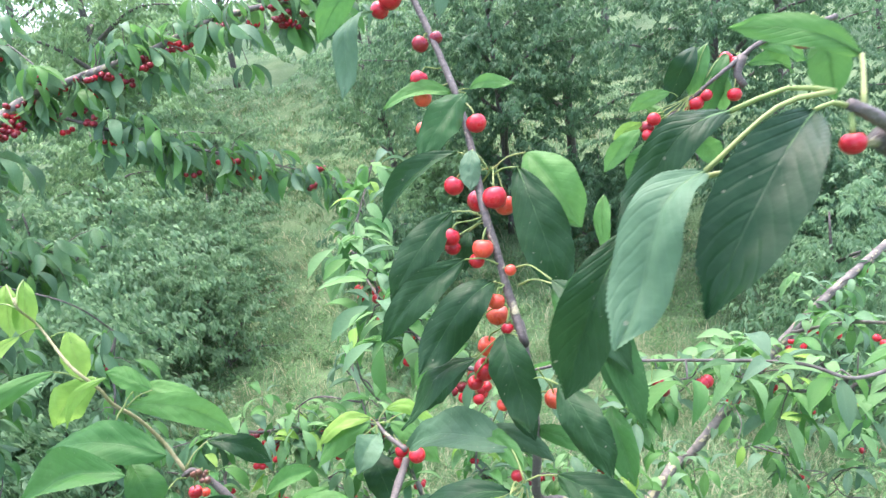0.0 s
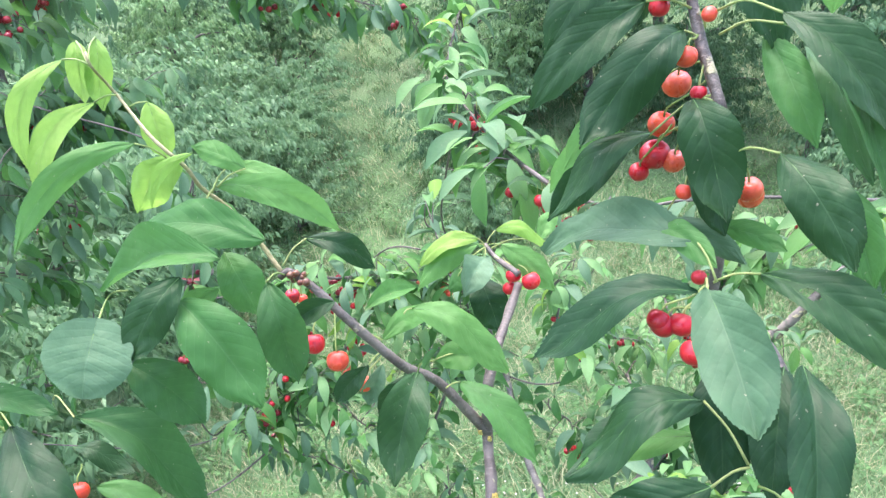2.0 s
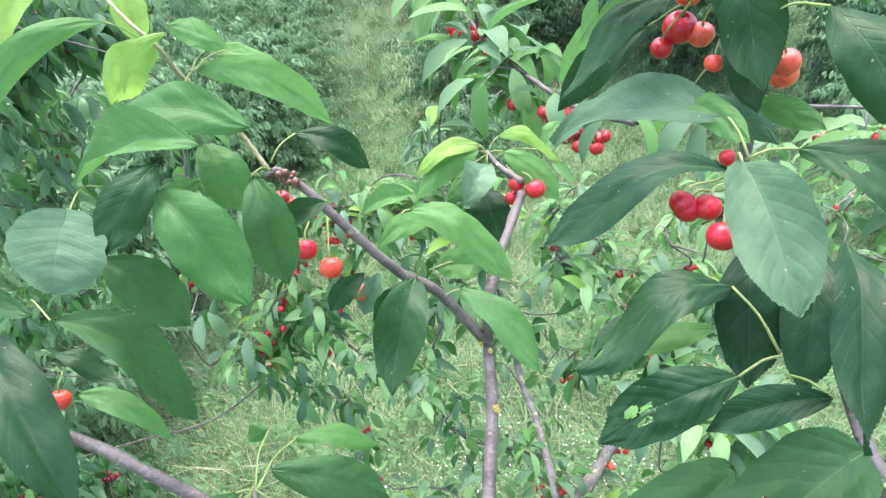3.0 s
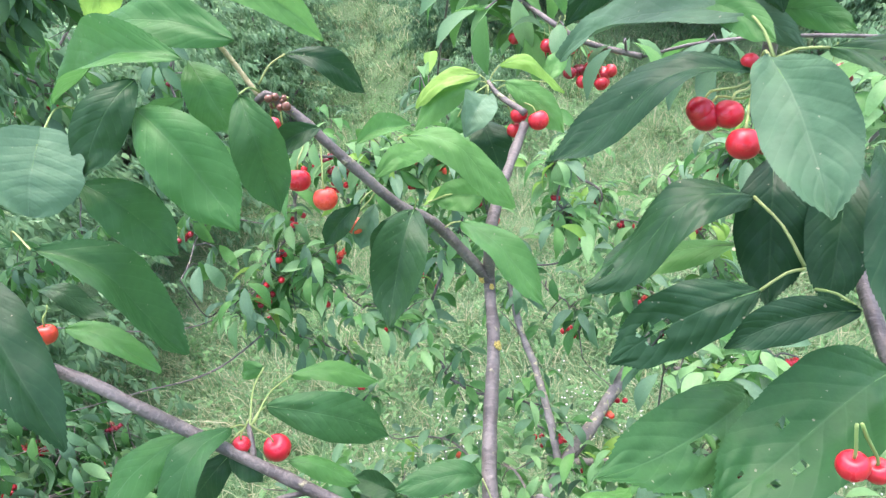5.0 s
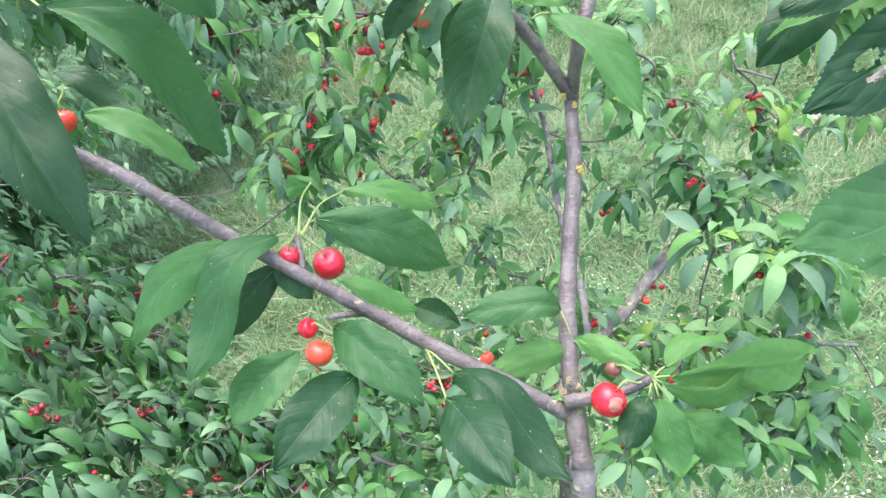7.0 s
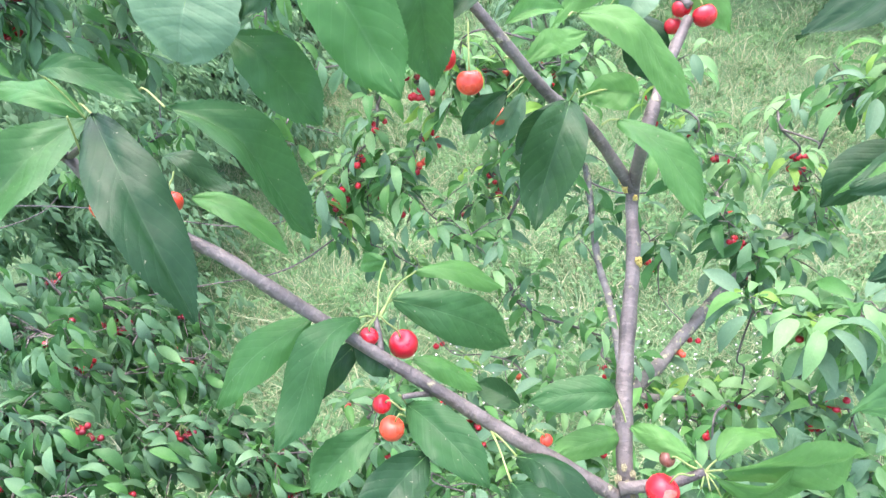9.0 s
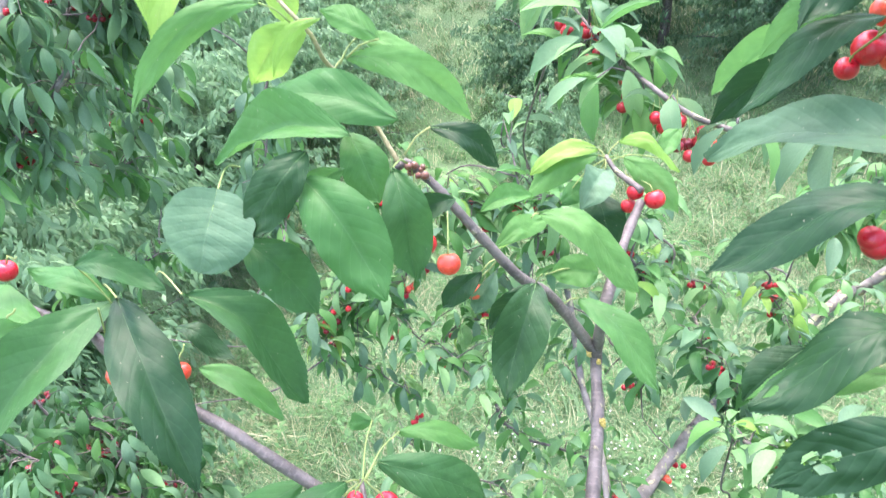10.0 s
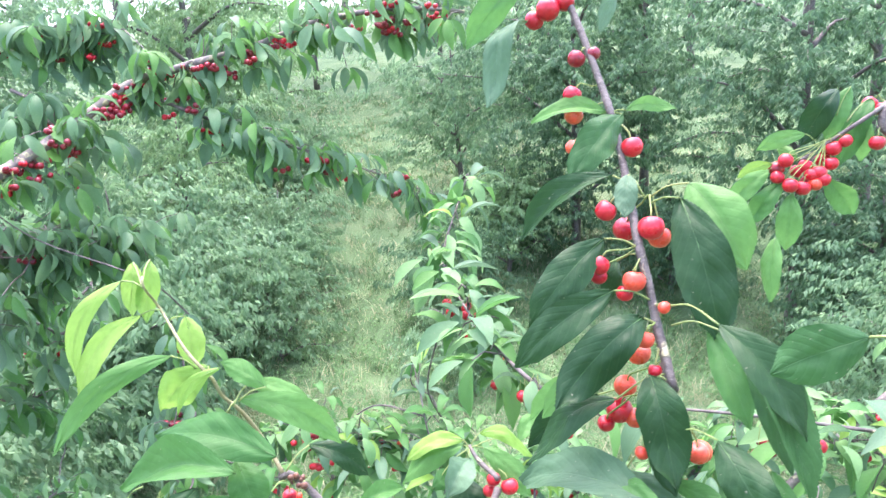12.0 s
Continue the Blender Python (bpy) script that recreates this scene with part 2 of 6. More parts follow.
def tube_mesh(name, line, radii, material, sides=9, rough=0.0):
    verts, faces, uvs, run = [], [], [], 0.0
    side = Vector((0.3, 0.7, 0.2))
    for i, c in enumerate(line):
        ahead = (line[min(i + 1, len(line) - 1)] - line[max(i - 1, 0)]).normalized()
        side = (side - ahead * side.dot(ahead)).normalized()
        up = ahead.cross(side)
        run += (c - line[max(i - 1, 0)]).length
        for k in range(sides):
            a = 2 * math.pi * k / sides
            r = radii[i]
            uvs.append((abs(2 * k / sides - 1), run))
            if rough:
                r *= 1 + rough * noise.noise(c * 60 + Vector((math.cos(a), math.sin(a), 0)) * 1.4)
            verts.append(c + (side * math.cos(a) + up * math.sin(a)) * r)
    for i in range(len(line) - 1):
        for k in range(sides):
            a, b = i * sides + k, i * sides + (k + 1) % sides
            faces.append((a, b, b + sides, a + sides))
    faces.append(tuple(range(sides - 1, -1, -1)))
    faces.append(tuple(range((len(line) - 1) * sides, len(line) * sides)))
    return mesh_of(name, verts, faces, material, uvs)


def thing(name, place, label, category, group=""):
    ob = new(name)
    ob.empty_display_size = 0.1
    ob.location = place
    return tagged(ob, label=label, category=category, group=group)


def local(p, tree):
    return Vector(p) - tree.location


def stem(name, pts, r0, r1, material="bark", owner=None):
    """A tapered, slightly knotty stem of the tree that is being built."""
    owner = owner or tree
    line = smooth_line([local(p, owner) for p in pts], max(0.006, r0 * 1.2))
    n = len(line) - 1
    radii = [r0 + (r1 - r0) * i / n for i in range(n + 1)]
    if "bark" in material and material != "young_bark":
        radii = [r * (1 + 0.13 * noise.noise(c * 30) + 0.10 * noise.noise(c * 90)) + 0.05 * r0 * max(0, math.sin(i * 0.31)) ** 8 for i, (r, c) in enumerate(zip(radii, line))]
    return part(name, tube_mesh(name, line, radii, material, 12, 0.12 if material != "young_bark" else 0.03), owner)


def leaf_half_width(v):
    """Half width of a cherry leaf along its rib: round at the base, drawn out to a point."""
    body = max(0.0, math.sin(math.pi * v ** 0.98)) ** 0.66
    return body * (1 - 0.62 * max(0.0, (v - 0.83) / 0.17) ** 0.9)


def near_leaf(base, tip, normal, width, kind, bend, stalk=None, holes=(), twist=0.0, sway=0.0, blunt=False):
    """One cherry leaf: folded along its rib, arched, quilted between the veins, with a saw-toothed edge."""
    base, tip, n = Vector(base), Vector(tip), Vector(normal).normalized()
    axis = tip - base
    size = axis.length
    y = axis / size
    n = (n - y * n.dot(y)).normalized()
    x = y.cross(n)
    rnd = random.Random(int(1e4 * (base.x + 3 * base.y + 7 * base.z)))
    rows, cols = (80, 12) if holes == () else (96, 24)
    fold, wave, phase = rnd.uniform(0.12, 0.62), rnd.uniform(0.05, 0.13), rnd.uniform(0, 6)
    curl = rnd.choice((-0.55, -0.4, -0.3, -0.15, 0.2))
    uneven = rnd.uniform(-0.3, 0.3)
    twist += rnd.uniform(-0.28, 0.28)
    hook = rnd.uniform(-0.02, 0.10)
    heart = width > 0.85 * size
    wave *= 0.35 if heart else 1.0
    seed_at = Vector((rnd.uniform(0, 50), rnd.uniform(0, 50), 0))
    verts, uvs, faces = [], [], []
    for i in range(rows + 1):
        v = i / rows
        half = width / 2 * leaf_half_width(v)
        if blunt:
            half = width / 2 * max(0.0, math.sin(math.pi * v ** 1.12)) ** 0.56 * (1 - 0.6 * max(0.0, (v - 0.92) / 0.08))
        if heart:
            half = width / 2 * max(0.0, math.sin(math.pi * v ** 0.75)) ** 0.45
        tooth = (0.028 if i % 2 else -0.020) * width * (1 < i < rows - 1) * (0.75 + 0.6 * noise.noise(seed_at + Vector((0, 9 * v, 5))))
        a = twist * (v - 0.4) * 2
        xx, nn = x * math.cos(a) + n * math.sin(a), n * math.cos(a) - x * math.sin(a)
        mid = y * size * v + n * size * (bend * 4 * v * (1 - v) + hook * math.sin(2.0 * math.pi * v)) + x * size * sway * 4 * v * (1 - v)
        for j in range(cols + 1):
            u = 2 * j / cols - 1
            quilt = 0.010 * width * (1.0 + 0.8 * noise.noise(seed_at + Vector((4 * v, 2 * u, 3)))) * (abs(math.sin(math.pi * (v * 9 - abs(u) * 2.0 - 0.5 * u * u))) - 0.6) * min(1.0, 3 * abs(u)) * (1.0 - 0.55 * u ** 4) * min(1, half / (0.3 * width))
            rough_edge = noise.noise(seed_at + Vector((v * 7, 3 * u, 0)))
            lift = half * (abs(u) * fold * (1 + (uneven if u > 0 else -uneven)) + u * u * curl) + wave * width * u * u * math.sin(8 * v + phase + (1.7 if u > 0 else 0)) + quilt
            lift += (0.03 if heart else 0.055) * width * noise.noise(seed_at + Vector((v * 6, 2.4 * u, 9)))
            back = y * (-0.28 * size * abs(u) ** 1.5 * (1 - v) ** 4 if heart else 0.0)
            verts.append(mid + xx * (half * u * (1 + 0.07 * rough_edge * abs(u)) + math.copysign(tooth, u) * (abs(u) > 0.99)) + y * (0.012 * size * (i % 2) * (abs(u) > 0.99)) + nn * lift + back)
            uvs.append((0.5 + u / 2, v))
    for i in range(rows):
        for j in range(cols):
            u, v = 2 * (j + 0.5) / cols - 1, (i + 0.5) / rows
            if any(((u - hu) / (0.2 * big)) ** 2 + ((v - hv) / (0.06 * big)) ** 2 < 1 + 0.7 * noise.noise(seed_at + Vector((3 * u, 11 * v, 0))) for hu, hv, big in holes):
                continue
            a = i * (cols + 1) + j
            faces.append((a, a + 1, a + cols + 2, a + cols + 1))
    me = mesh_of("leaf", verts, faces, kind, uvs)
    leaf = part("leaf", me, tree, LEAF_WORDS.get(kind, "") if holes == () else "green leaf with holes eaten by insects", at=Matrix.Translation(local(base, tree)))
    line = [Vector((0, 0, 0))]
    if stalk:
        s = Vector(stalk) - base
        up = Vector((0, 0, 0.12 * s.length))
        line = smooth_line([s, s * 0.55 + up, (0, 0, 0)], 0.006)
        part("petiole", tube_mesh("petiole", line, [0.0007 + 0.0005 * abs(k / len(line) - 0.5) for k in range(len(line))], "petiole", 6), leaf)
    line = [Vector(verts[i * (cols + 1) + cols // 2]) - n * 0.0004 for i in range(0, rows, 5)]
    part("midrib", tube_mesh("midrib", line, [0.0006 * (1 - 0.8 * k / len(line)) for k in range(len(line))], "rib", 5), leaf)
    return leaf


LEAF_WORDS = {"yellow": "young yellow-green leaf", "pale": "pale matt leaf", "dull": "dull grey-green leaf with pinholes", "green": "plain mid-green leaf", "light": "fresh light green leaf", "dark": "deep green leaf", "glossy": "glossy dark green leaf"}


def cherry_mesh(name, radius, material, rings=12, sides=18):
    """A cherry with its stalk dimple at the top (+z) and a shallow seam."""
    verts, faces = [], []
    for i in range(rings + 1):
        a = math.pi * i / rings
        for k in range(sides):
            b = 2 * math.pi * k / sides
            r = radius * (1 + 0.03 * math.cos(b) ** 2 - 0.035 * math.exp(-(b - math.pi) ** 2 / 0.05))
            z = radius * 0.95 * math.cos(a) - radius * 0.30 * math.exp(-(a / 0.38) ** 2)
            rr = r * math.sin(a) ** 0.92 if 0 < i < rings else radius * 0.02
            verts.append((rr * math.cos(b), rr * math.sin(b), z))
    for i in range(rings):
        for k in range(sides):
            a, b = i * sides + k, i * sides + (k + 1) % sides
            faces.append((a, a + sides, b + sides, b))
    return mesh_of(name, verts, faces, material)


def lichen(centre, radius, seed):
    """A crust of yellow-grey lichen on the bark."""
    bm = bmesh.new()
    bmesh.ops.create_icosphere(bm, subdivisions=3, radius=radius)
    for v in bm.verts:
        v.co *= 1 + 0.55 * noise.noise(v.co * (3.2 / radius) + Vector((seed, 0, 0))) + 0.3 * noise.noise(v.co * (8 / radius))
        v.co.x *= 0.75
    me = bpy.data.meshes.new("lichen")
    bm.to_mesh(me)
    bm.free()
    me.materials.append(MAT["gold" if seed < 6 else "lichen"])
    part("lichen", me, tree, "golden yellow lichen crust" if seed < 6 else "grey-green lichen crust", at=Matrix.Translation(local(centre, tree)))


FRUIT_WORDS = {"orange": "half-ripe orange-red cherry", "dark": "overripe dark red cherry", "dried": "shrivelled brown remnant", "red": "shiny ripe red cherry"}


def near_cherry(centre, radius, kind, top=None):
    c = Vector(centre)
    t = Vector(top) if top else c + Vector((0, 0, 0.04))
    up = (t - c).normalized()
    turn = up.lerp(Vector((0, 0, 1)), 0.5).to_track_quat("Z", "Y").to_matrix().to_4x4()
    fruit = part("cherry", cherry_mesh("cherry", radius, "fruit_dark" if kind == "dark" else kind), tree, FRUIT_WORDS[kind], at=Matrix.Translation(local(c, tree)) @ turn)
    s = turn.to_3x3().inverted() @ (t - c)
    foot = Vector((0, 0, radius * 0.66))
    line = smooth_line([foot, foot + Vector((0, 0, radius * 0.8)), s * 0.7 + Vector((0, 0, radius * 0.2)), s], 0.005)
    part("stalk", tube_mesh("stalk", line, [0.0008] * len(line), "petiole", 6), fruit)
    return fruit


def wound(fruit, radius, way):
    """A pecked spot: a shallow, ragged patch of dried flesh on the skin."""
    bm = bmesh.new()
    bmesh.ops.create_icosphere(bm, subdivisions=3, radius=radius * 0.42)
    for v in bm.verts:
        v.co *= 1 + 0.45 * noise.noise(v.co * (2.6 / radius))
        v.co.z *= 0.35
    me = bpy.data.meshes.new("wound")
    bm.to_mesh(me)
    bm.free()
    me.materials.append(MAT["flesh"])
    turn = fruit.matrix_basis.to_3x3().inverted() @ Vector(way).normalized()
    part("wound", me, fruit, "pecked spot of dried pale flesh", at=Matrix.Translation(turn * radius * 0.93) @ turn.to_track_quat("Z", "Y").to_matrix().to_4x4())


# ---- plain leaf shape that crowns and farther branches share ----
def leaf_template(rows=6, bend=0.2, fold=0.35, ratio=0.40, sway=0.0, twist=0.0):
    verts, uvs, faces = [], [], []
    for i in range(rows + 1):
        v = i / rows
        half = ratio / 2 * max(0.02, leaf_half_width(min(0.985, v + 0.015)))
        z = bend * 4 * v * (1 - v) - bend * v * v
        for u in (-1, 0, 1):
            verts.append((half * u * math.cos(twist * v) + sway * v * v, v, z + abs(u) * half * fold + half * u * math.sin(twist * v)))
            uvs.append((0.5 + u / 2, v))
    for i in range(rows):
        for j in range(2):
            a = 3 * i + j
            faces.append((a, a + 1, a + 4, a + 3))
    return np.array(verts), np.array(uvs), np.array(faces)


def joined(name, template, mats, material):
    """Many leaves as one mesh; mats is an array of 3 x 4 placements."""
    tv, tu, tf = template
    n, k = len(mats), len(tv)
    verts = np.einsum("nij,kj->nki", mats[:, :, :3], tv) + mats[:, None, :, 3]
    faces = (tf[None] + (np.arange(n) * k)[:, None, None]).reshape(-1, tf.shape[1])
    me = bpy.data.meshes.new(name)
    me.vertices.add(n * k)
    me.vertices.foreach_set("co", verts.astype(np.float32).ravel())
    me.loops.add(faces.size)
    me.loops.foreach_set("vertex_index", faces.astype(np.int32).ravel())
    me.polygons.add(len(faces))
    me.polygons.foreach_set("loop_start", np.arange(0, faces.size, tf.shape[1], dtype=np.int32))
    me.polygons.foreach_set("use_smooth", np.ones(len(faces), dtype=bool))
    layer = me.uv_layers.new(name="UVMap")
    layer.data.foreach_set("uv", np.tile(tu[tf.ravel()], (n, 1)).astype(np.float32).ravel())
    me.materials.append(MAT[material])
    me.update(calc_edges=True)
    return me


def placements(rng, base, way, size, sky=0.75):
    """3 x 4 placements for leaves that run along way, faces turned partly to the sky."""
    y = way / np.linalg.norm(way, axis=1, keepdims=True)
    n = rng.normal(size=y.shape) * (1 - sky) + np.array([0, 0, 1.0]) * sky
    n -= y * (n * y).sum(1, keepdims=True)
    n += 1e-4 * rng.normal(size=y.shape)
    n /= np.linalg.norm(n, axis=1, keepdims=True)
    x = np.cross(y, n)
    return np.concatenate([np.stack([x, y, n], 2) * size[:, None, None], base[:, :, None]], 2)


# ---- ground: flat orchard floor that climbs behind the trees ----
def land(x, y):
    rise = np.clip((y - 11.0) / 10.0, 0, None)
    return np.where(y > 11, 4.0 * rise ** 1.3 / (1 + 0.35 * rise), 0.0) + 0.06 * np.sin(1.3 * x + 0.4 * y) * np.cos(0.9 * y)


def build_ground():
    s = np.linspace(-1, 1, 121)
    ax = np.sign(s) * (14 * np.abs(s) + 460 * np.abs(s) ** 5)
    gx, gy = np.meshgrid(ax, ax + 8)
    gz = np.minimum(land(gx, gy), 30)
    n = len(ax)
    verts = np.stack([gx.ravel(), gy.ravel(), gz.ravel()], 1)
    i = np.arange(n * n).reshape(n, n)
    faces = np.stack([i[:-1, :-1].ravel(), i[:-1, 1:].ravel(), i[1:, 1:].ravel(), i[1:, :-1].ravel()], 1)
    me = mesh_of("ground", verts.tolist(), [tuple(map(int, f)) for f in faces], "ground")
    tagged(new("ground", me), label="orchard meadow floor of soil and mown grass", category="ground", kind="structure")


def build_grass():
    rng = np.random.default_rng(5)
    rows = 2
    tv, tf = [], []
    for i in range(rows + 1):
        v = i / rows
        half = 0.5 * (1 - v) ** 0.7
        for u in (-1, 1):
            tv.append((half * u, 0.75 * v ** 1.8, v * (1 - 0.25 * v)))
    for i in range(rows):
        a = 2 * i
        tf.append((a, a + 1, a + 3, a + 2))
    tv, tf = np.array(tv), np.array(tf)
    for name, n, x0, x1, y0, y1, h0, h1, w in (("meadow_grass", 200000, -4.8, 4.5, 0.9, 9.5, 0.08, 0.36, 0.0062), ("far_grass", 120000, -9, 9, 8.5, 26, 0.07, 0.27, 0.012), ("long_grass", 9000, -4.5, 3.0, 3.5, 15, 0.25, 0.55, 0.009), ("rear_grass", 45000, -7, 7, -7, 1.0, 0.12, 0.4, 0.012)):
        tuft = np.stack([rng.uniform(x0, x1, n // 28), rng.uniform(y0, y1, n // 28)], 1)
        pick = rng.integers(0, len(tuft), n)
        p = tuft[pick] + rng.normal(size=(n, 2)) * 0.11
        yaw = (rng.uniform(0, 6.28, len(tuft))[pick] + rng.normal(size=n) * 0.9)
        h = rng.uniform(h0, h1, n) * rng.uniform(0.6, 1.2, len(tuft))[pick]
        ww = w * rng.uniform(0.5, 2.2, n)
        lie = rng.uniform(0.5, 1.6, n)
        c, s = np.cos(yaw), np.sin(yaw)
        m = np.zeros((n, 3, 4))
        m[:, 0, 0], m[:, 1, 0] = c * ww, s * ww
        m[:, 0, 1], m[:, 1, 1] = -s * h * lie, c * h * lie
        m[:, 2, 2] = h / np.sqrt(0.6 + lie)
        m[:, 0, 3], m[:, 1, 3] = p[:, 0], p[:, 1]
        m[:, 2, 3] = land(p[:, 0], p[:, 1]) - 0.01
        me = joined(name, (tv, np.zeros((len(tv), 2)), tf), m, "grass")
        tagged(new(name, me), label="long flattened meadow grass, green with dry straw", category="grass", kind="stuff")


build_ground()
build_grass()

FAR_LEAF = (np.array([(0, 0, 0), (0.19, 0.45, 0.05), (0, 1, -0.18), (-0.19, 0.45, 0.05), (0, 0.5, 0.10)]),
            np.array([(0.5, 0), (1, 0.45), (0.5, 1), (0, 0.45), (0.5, 0.5)]), np.array([(0, 1, 4), (1, 2, 4), (2, 3, 4), (3, 0, 4)]))


def build_weeds():
    """Low leafy plants that stand in the grass."""
    rng = np.random.default_rng(8)
    n = 34000
    plant = np.stack([rng.uniform(-5, 4.5, n // 14), rng.uniform(1.7, 13, n // 14)], 1)
    tall = rng.uniform(0.1, 0.5, len(plant))
    pick = rng.integers(0, len(plant), n)
    up = rng.uniform(0.15, 1.0, n) * tall[pick]
    p = plant[pick] + rng.normal(size=(n, 2)) * 0.05
    base = np.stack([p[:, 0], p[:, 1], land(p[:, 0], p[:, 1]) + up], 1)
    way = np.concatenate([rng.normal(size=(n, 2)), rng.uniform(-0.5, 0.7, (n, 1))], 1)
    m = placements(rng, base, way, rng.uniform(0.04, 0.09, n), 0.8)
    tagged(new("weeds", joined("weeds", FAR_LEAF, m, "weed")), label="low leafy weeds growing through the meadow grass", category="weeds", kind="stuff")


build_weeds()


def build_clover():
    """White clover heads scattered in patches through the grass."""
    rng = np.random.default_rng(21)
    n = 900
    patch = np.stack([rng.uniform(-1.6, 2.6, 40), rng.uniform(1.4, 4.6, 40)], 1)
    p = patch[rng.integers(0, 40, n)] + rng.normal(size=(n, 2)) * 0.16
    ball = np.array([(0, 0, -0.7), (1, 0, -0.2), (0, 1, -0.2), (-1, 0, -0.2), (0, -1, -0.2), (0.6, 0.6, 0.5), (-0.6, 0.6, 0.5), (-0.6, -0.6, 0.5), (0.6, -0.6, 0.5), (0, 0, 0.9)])
    faces = np.array([(0, 2, 1), (0, 3, 2), (0, 4, 3), (0, 1, 4), (1, 2, 5), (2, 3, 6), (3, 4, 7), (4, 1, 8), (5, 2, 6), (6, 3, 7), (7, 4, 8), (8, 1, 5), (5, 6, 9), (6, 7, 9), (7, 8, 9), (8, 5, 9)])
    r = rng.uniform(0.006, 0.011, n)
    m = np.zeros((n, 3, 4))
    m[:, 0, 0] = m[:, 1, 1] = m[:, 2, 2] = r
    m[:, :2, 3] = p
    m[:, 2, 3] = land(p[:, 0], p[:, 1]) + rng.uniform(0.10, 0.22, n)
    tagged(new("clover", joined("clover", (ball, np.zeros((10, 2)), faces), m, "clover")), label="white clover heads scattered through the meadow grass", category="clover", kind="stuff")


build_clover()


def orchard_tree(name, x, y, height, radius, low, count, kind, label, size=0.12, lean=(0, 0), seed=1):
    """A tree with a tapered trunk, limbs and an uneven crown of drooping leaf sprays."""
    rng = np.random.default_rng(seed)
    z0 = float(land(np.float64(x), np.float64(y)))
    t = thing(name, (x, y, z0), label, "tree", "orchard trees")
    top = Vector((lean[0], lean[1], height * 0.8))
    r = 0.03 + 0.011 * height
    line = smooth_line([(0, 0, -0.05), (0.05, 0.02, low), tuple(top * 0.75), tuple(top)], 0.25)
    part("trunk", tube_mesh("trunk", line, [r * (1 - 0.85 * i / (len(line) - 1)) for i in range(len(line))], "bark", 9, 0.15), t)
    sprays = []
    for k in range(11):
        a, f = 2.4 * k + rng.uniform(-0.4, 0.4), 0.25 + 0.65 * k / 11
        start = Vector(line[int(f * (len(line) - 1))])
        reach = radius * rng.uniform(0.65, 1.05) * (1.1 - 0.5 * f)
        end = start + Vector((math.cos(a) * reach, math.sin(a) * reach, reach * rng.uniform(0.15, 0.6)))
        end.z = min(end.z, height)
        mid = (start + end) / 2 + Vector((0, 0, 0.15 * reach))
        ln = smooth_line([start, mid, end], 0.2)
        part("limb", tube_mesh("limb", ln, [r * 0.42 * (1 - 0.85 * i / (len(ln) - 1)) for i in range(len(ln))], "bark", 6, 0.1), t)
        for p in ln[len(ln) // 3:]:
            sprays.append(p)
    # sprays: outward twigs with leaves hanging on both sides, on the limbs and through an uneven shell
    n_spray = max(30, count // 55)
    d = rng.normal(size=(n_spray, 3))
    d /= np.linalg.norm(d, axis=1, keepdims=True)
    rad = rng.uniform(0.03, 1.0, n_spray) ** 0.5 * rng.normal(1.0, 0.13, n_spray) * (0.84 + 0.2 * np.sin(3 * np.arctan2(d[:, 1], d[:, 0]) + seed) + 0.1 * np.sin(5 * d[:, 2] + 2 * seed))
    mid_z, half_z = (low * 0.6 + height) / 2, (height - low * 0.6) / 2
    c = d * rad[:, None] * np.array([radius, radius, half_z]) + np.array([lean[0] * 0.6, lean[1] * 0.6, mid_z])
    c = np.concatenate([c, np.array([tuple(p) for p in sprays])])
    run = c - np.array([0, 0, mid_z])
    run[:, 2] = run[:, 2] * 0.15 + rng.normal(size=len(c)) * 0.15
    run = run / (np.linalg.norm(run, axis=1, keepdims=True) + 1e-6) + rng.normal(size=run.shape) * 0.35
    reach = rng.uniform(0.35, 0.95, len(c)) * (size / 0.13)
    pick = rng.integers(0, len(c), count)
    u = rng.uniform(-0.5, 0.6, count) * reach[pick]
    base = c[pick] + run[pick] * u[:, None] - np.outer(u * np.abs(u), (0, 0, 0.45)) + rng.normal(size=(count, 3)) * 0.03 * (size / 0.13)
    side = np.stack([-run[pick][:, 1], run[pick][:, 0], np.zeros(count)], 1) * rng.choice([-1.0, 1.0], count)[:, None]
    way = side * 0.6 + run[pick] * 0.35 + rng.normal(size=(count, 3)) * 0.25 + np.array([0, 0, -0.8])
    m = placements(rng, base, way, size * rng.uniform(0.7, 1.25, count), 0.55)
    part("crown", joined("crown", FAR_LEAF, m, kind), t, kind="stuff")
    return t


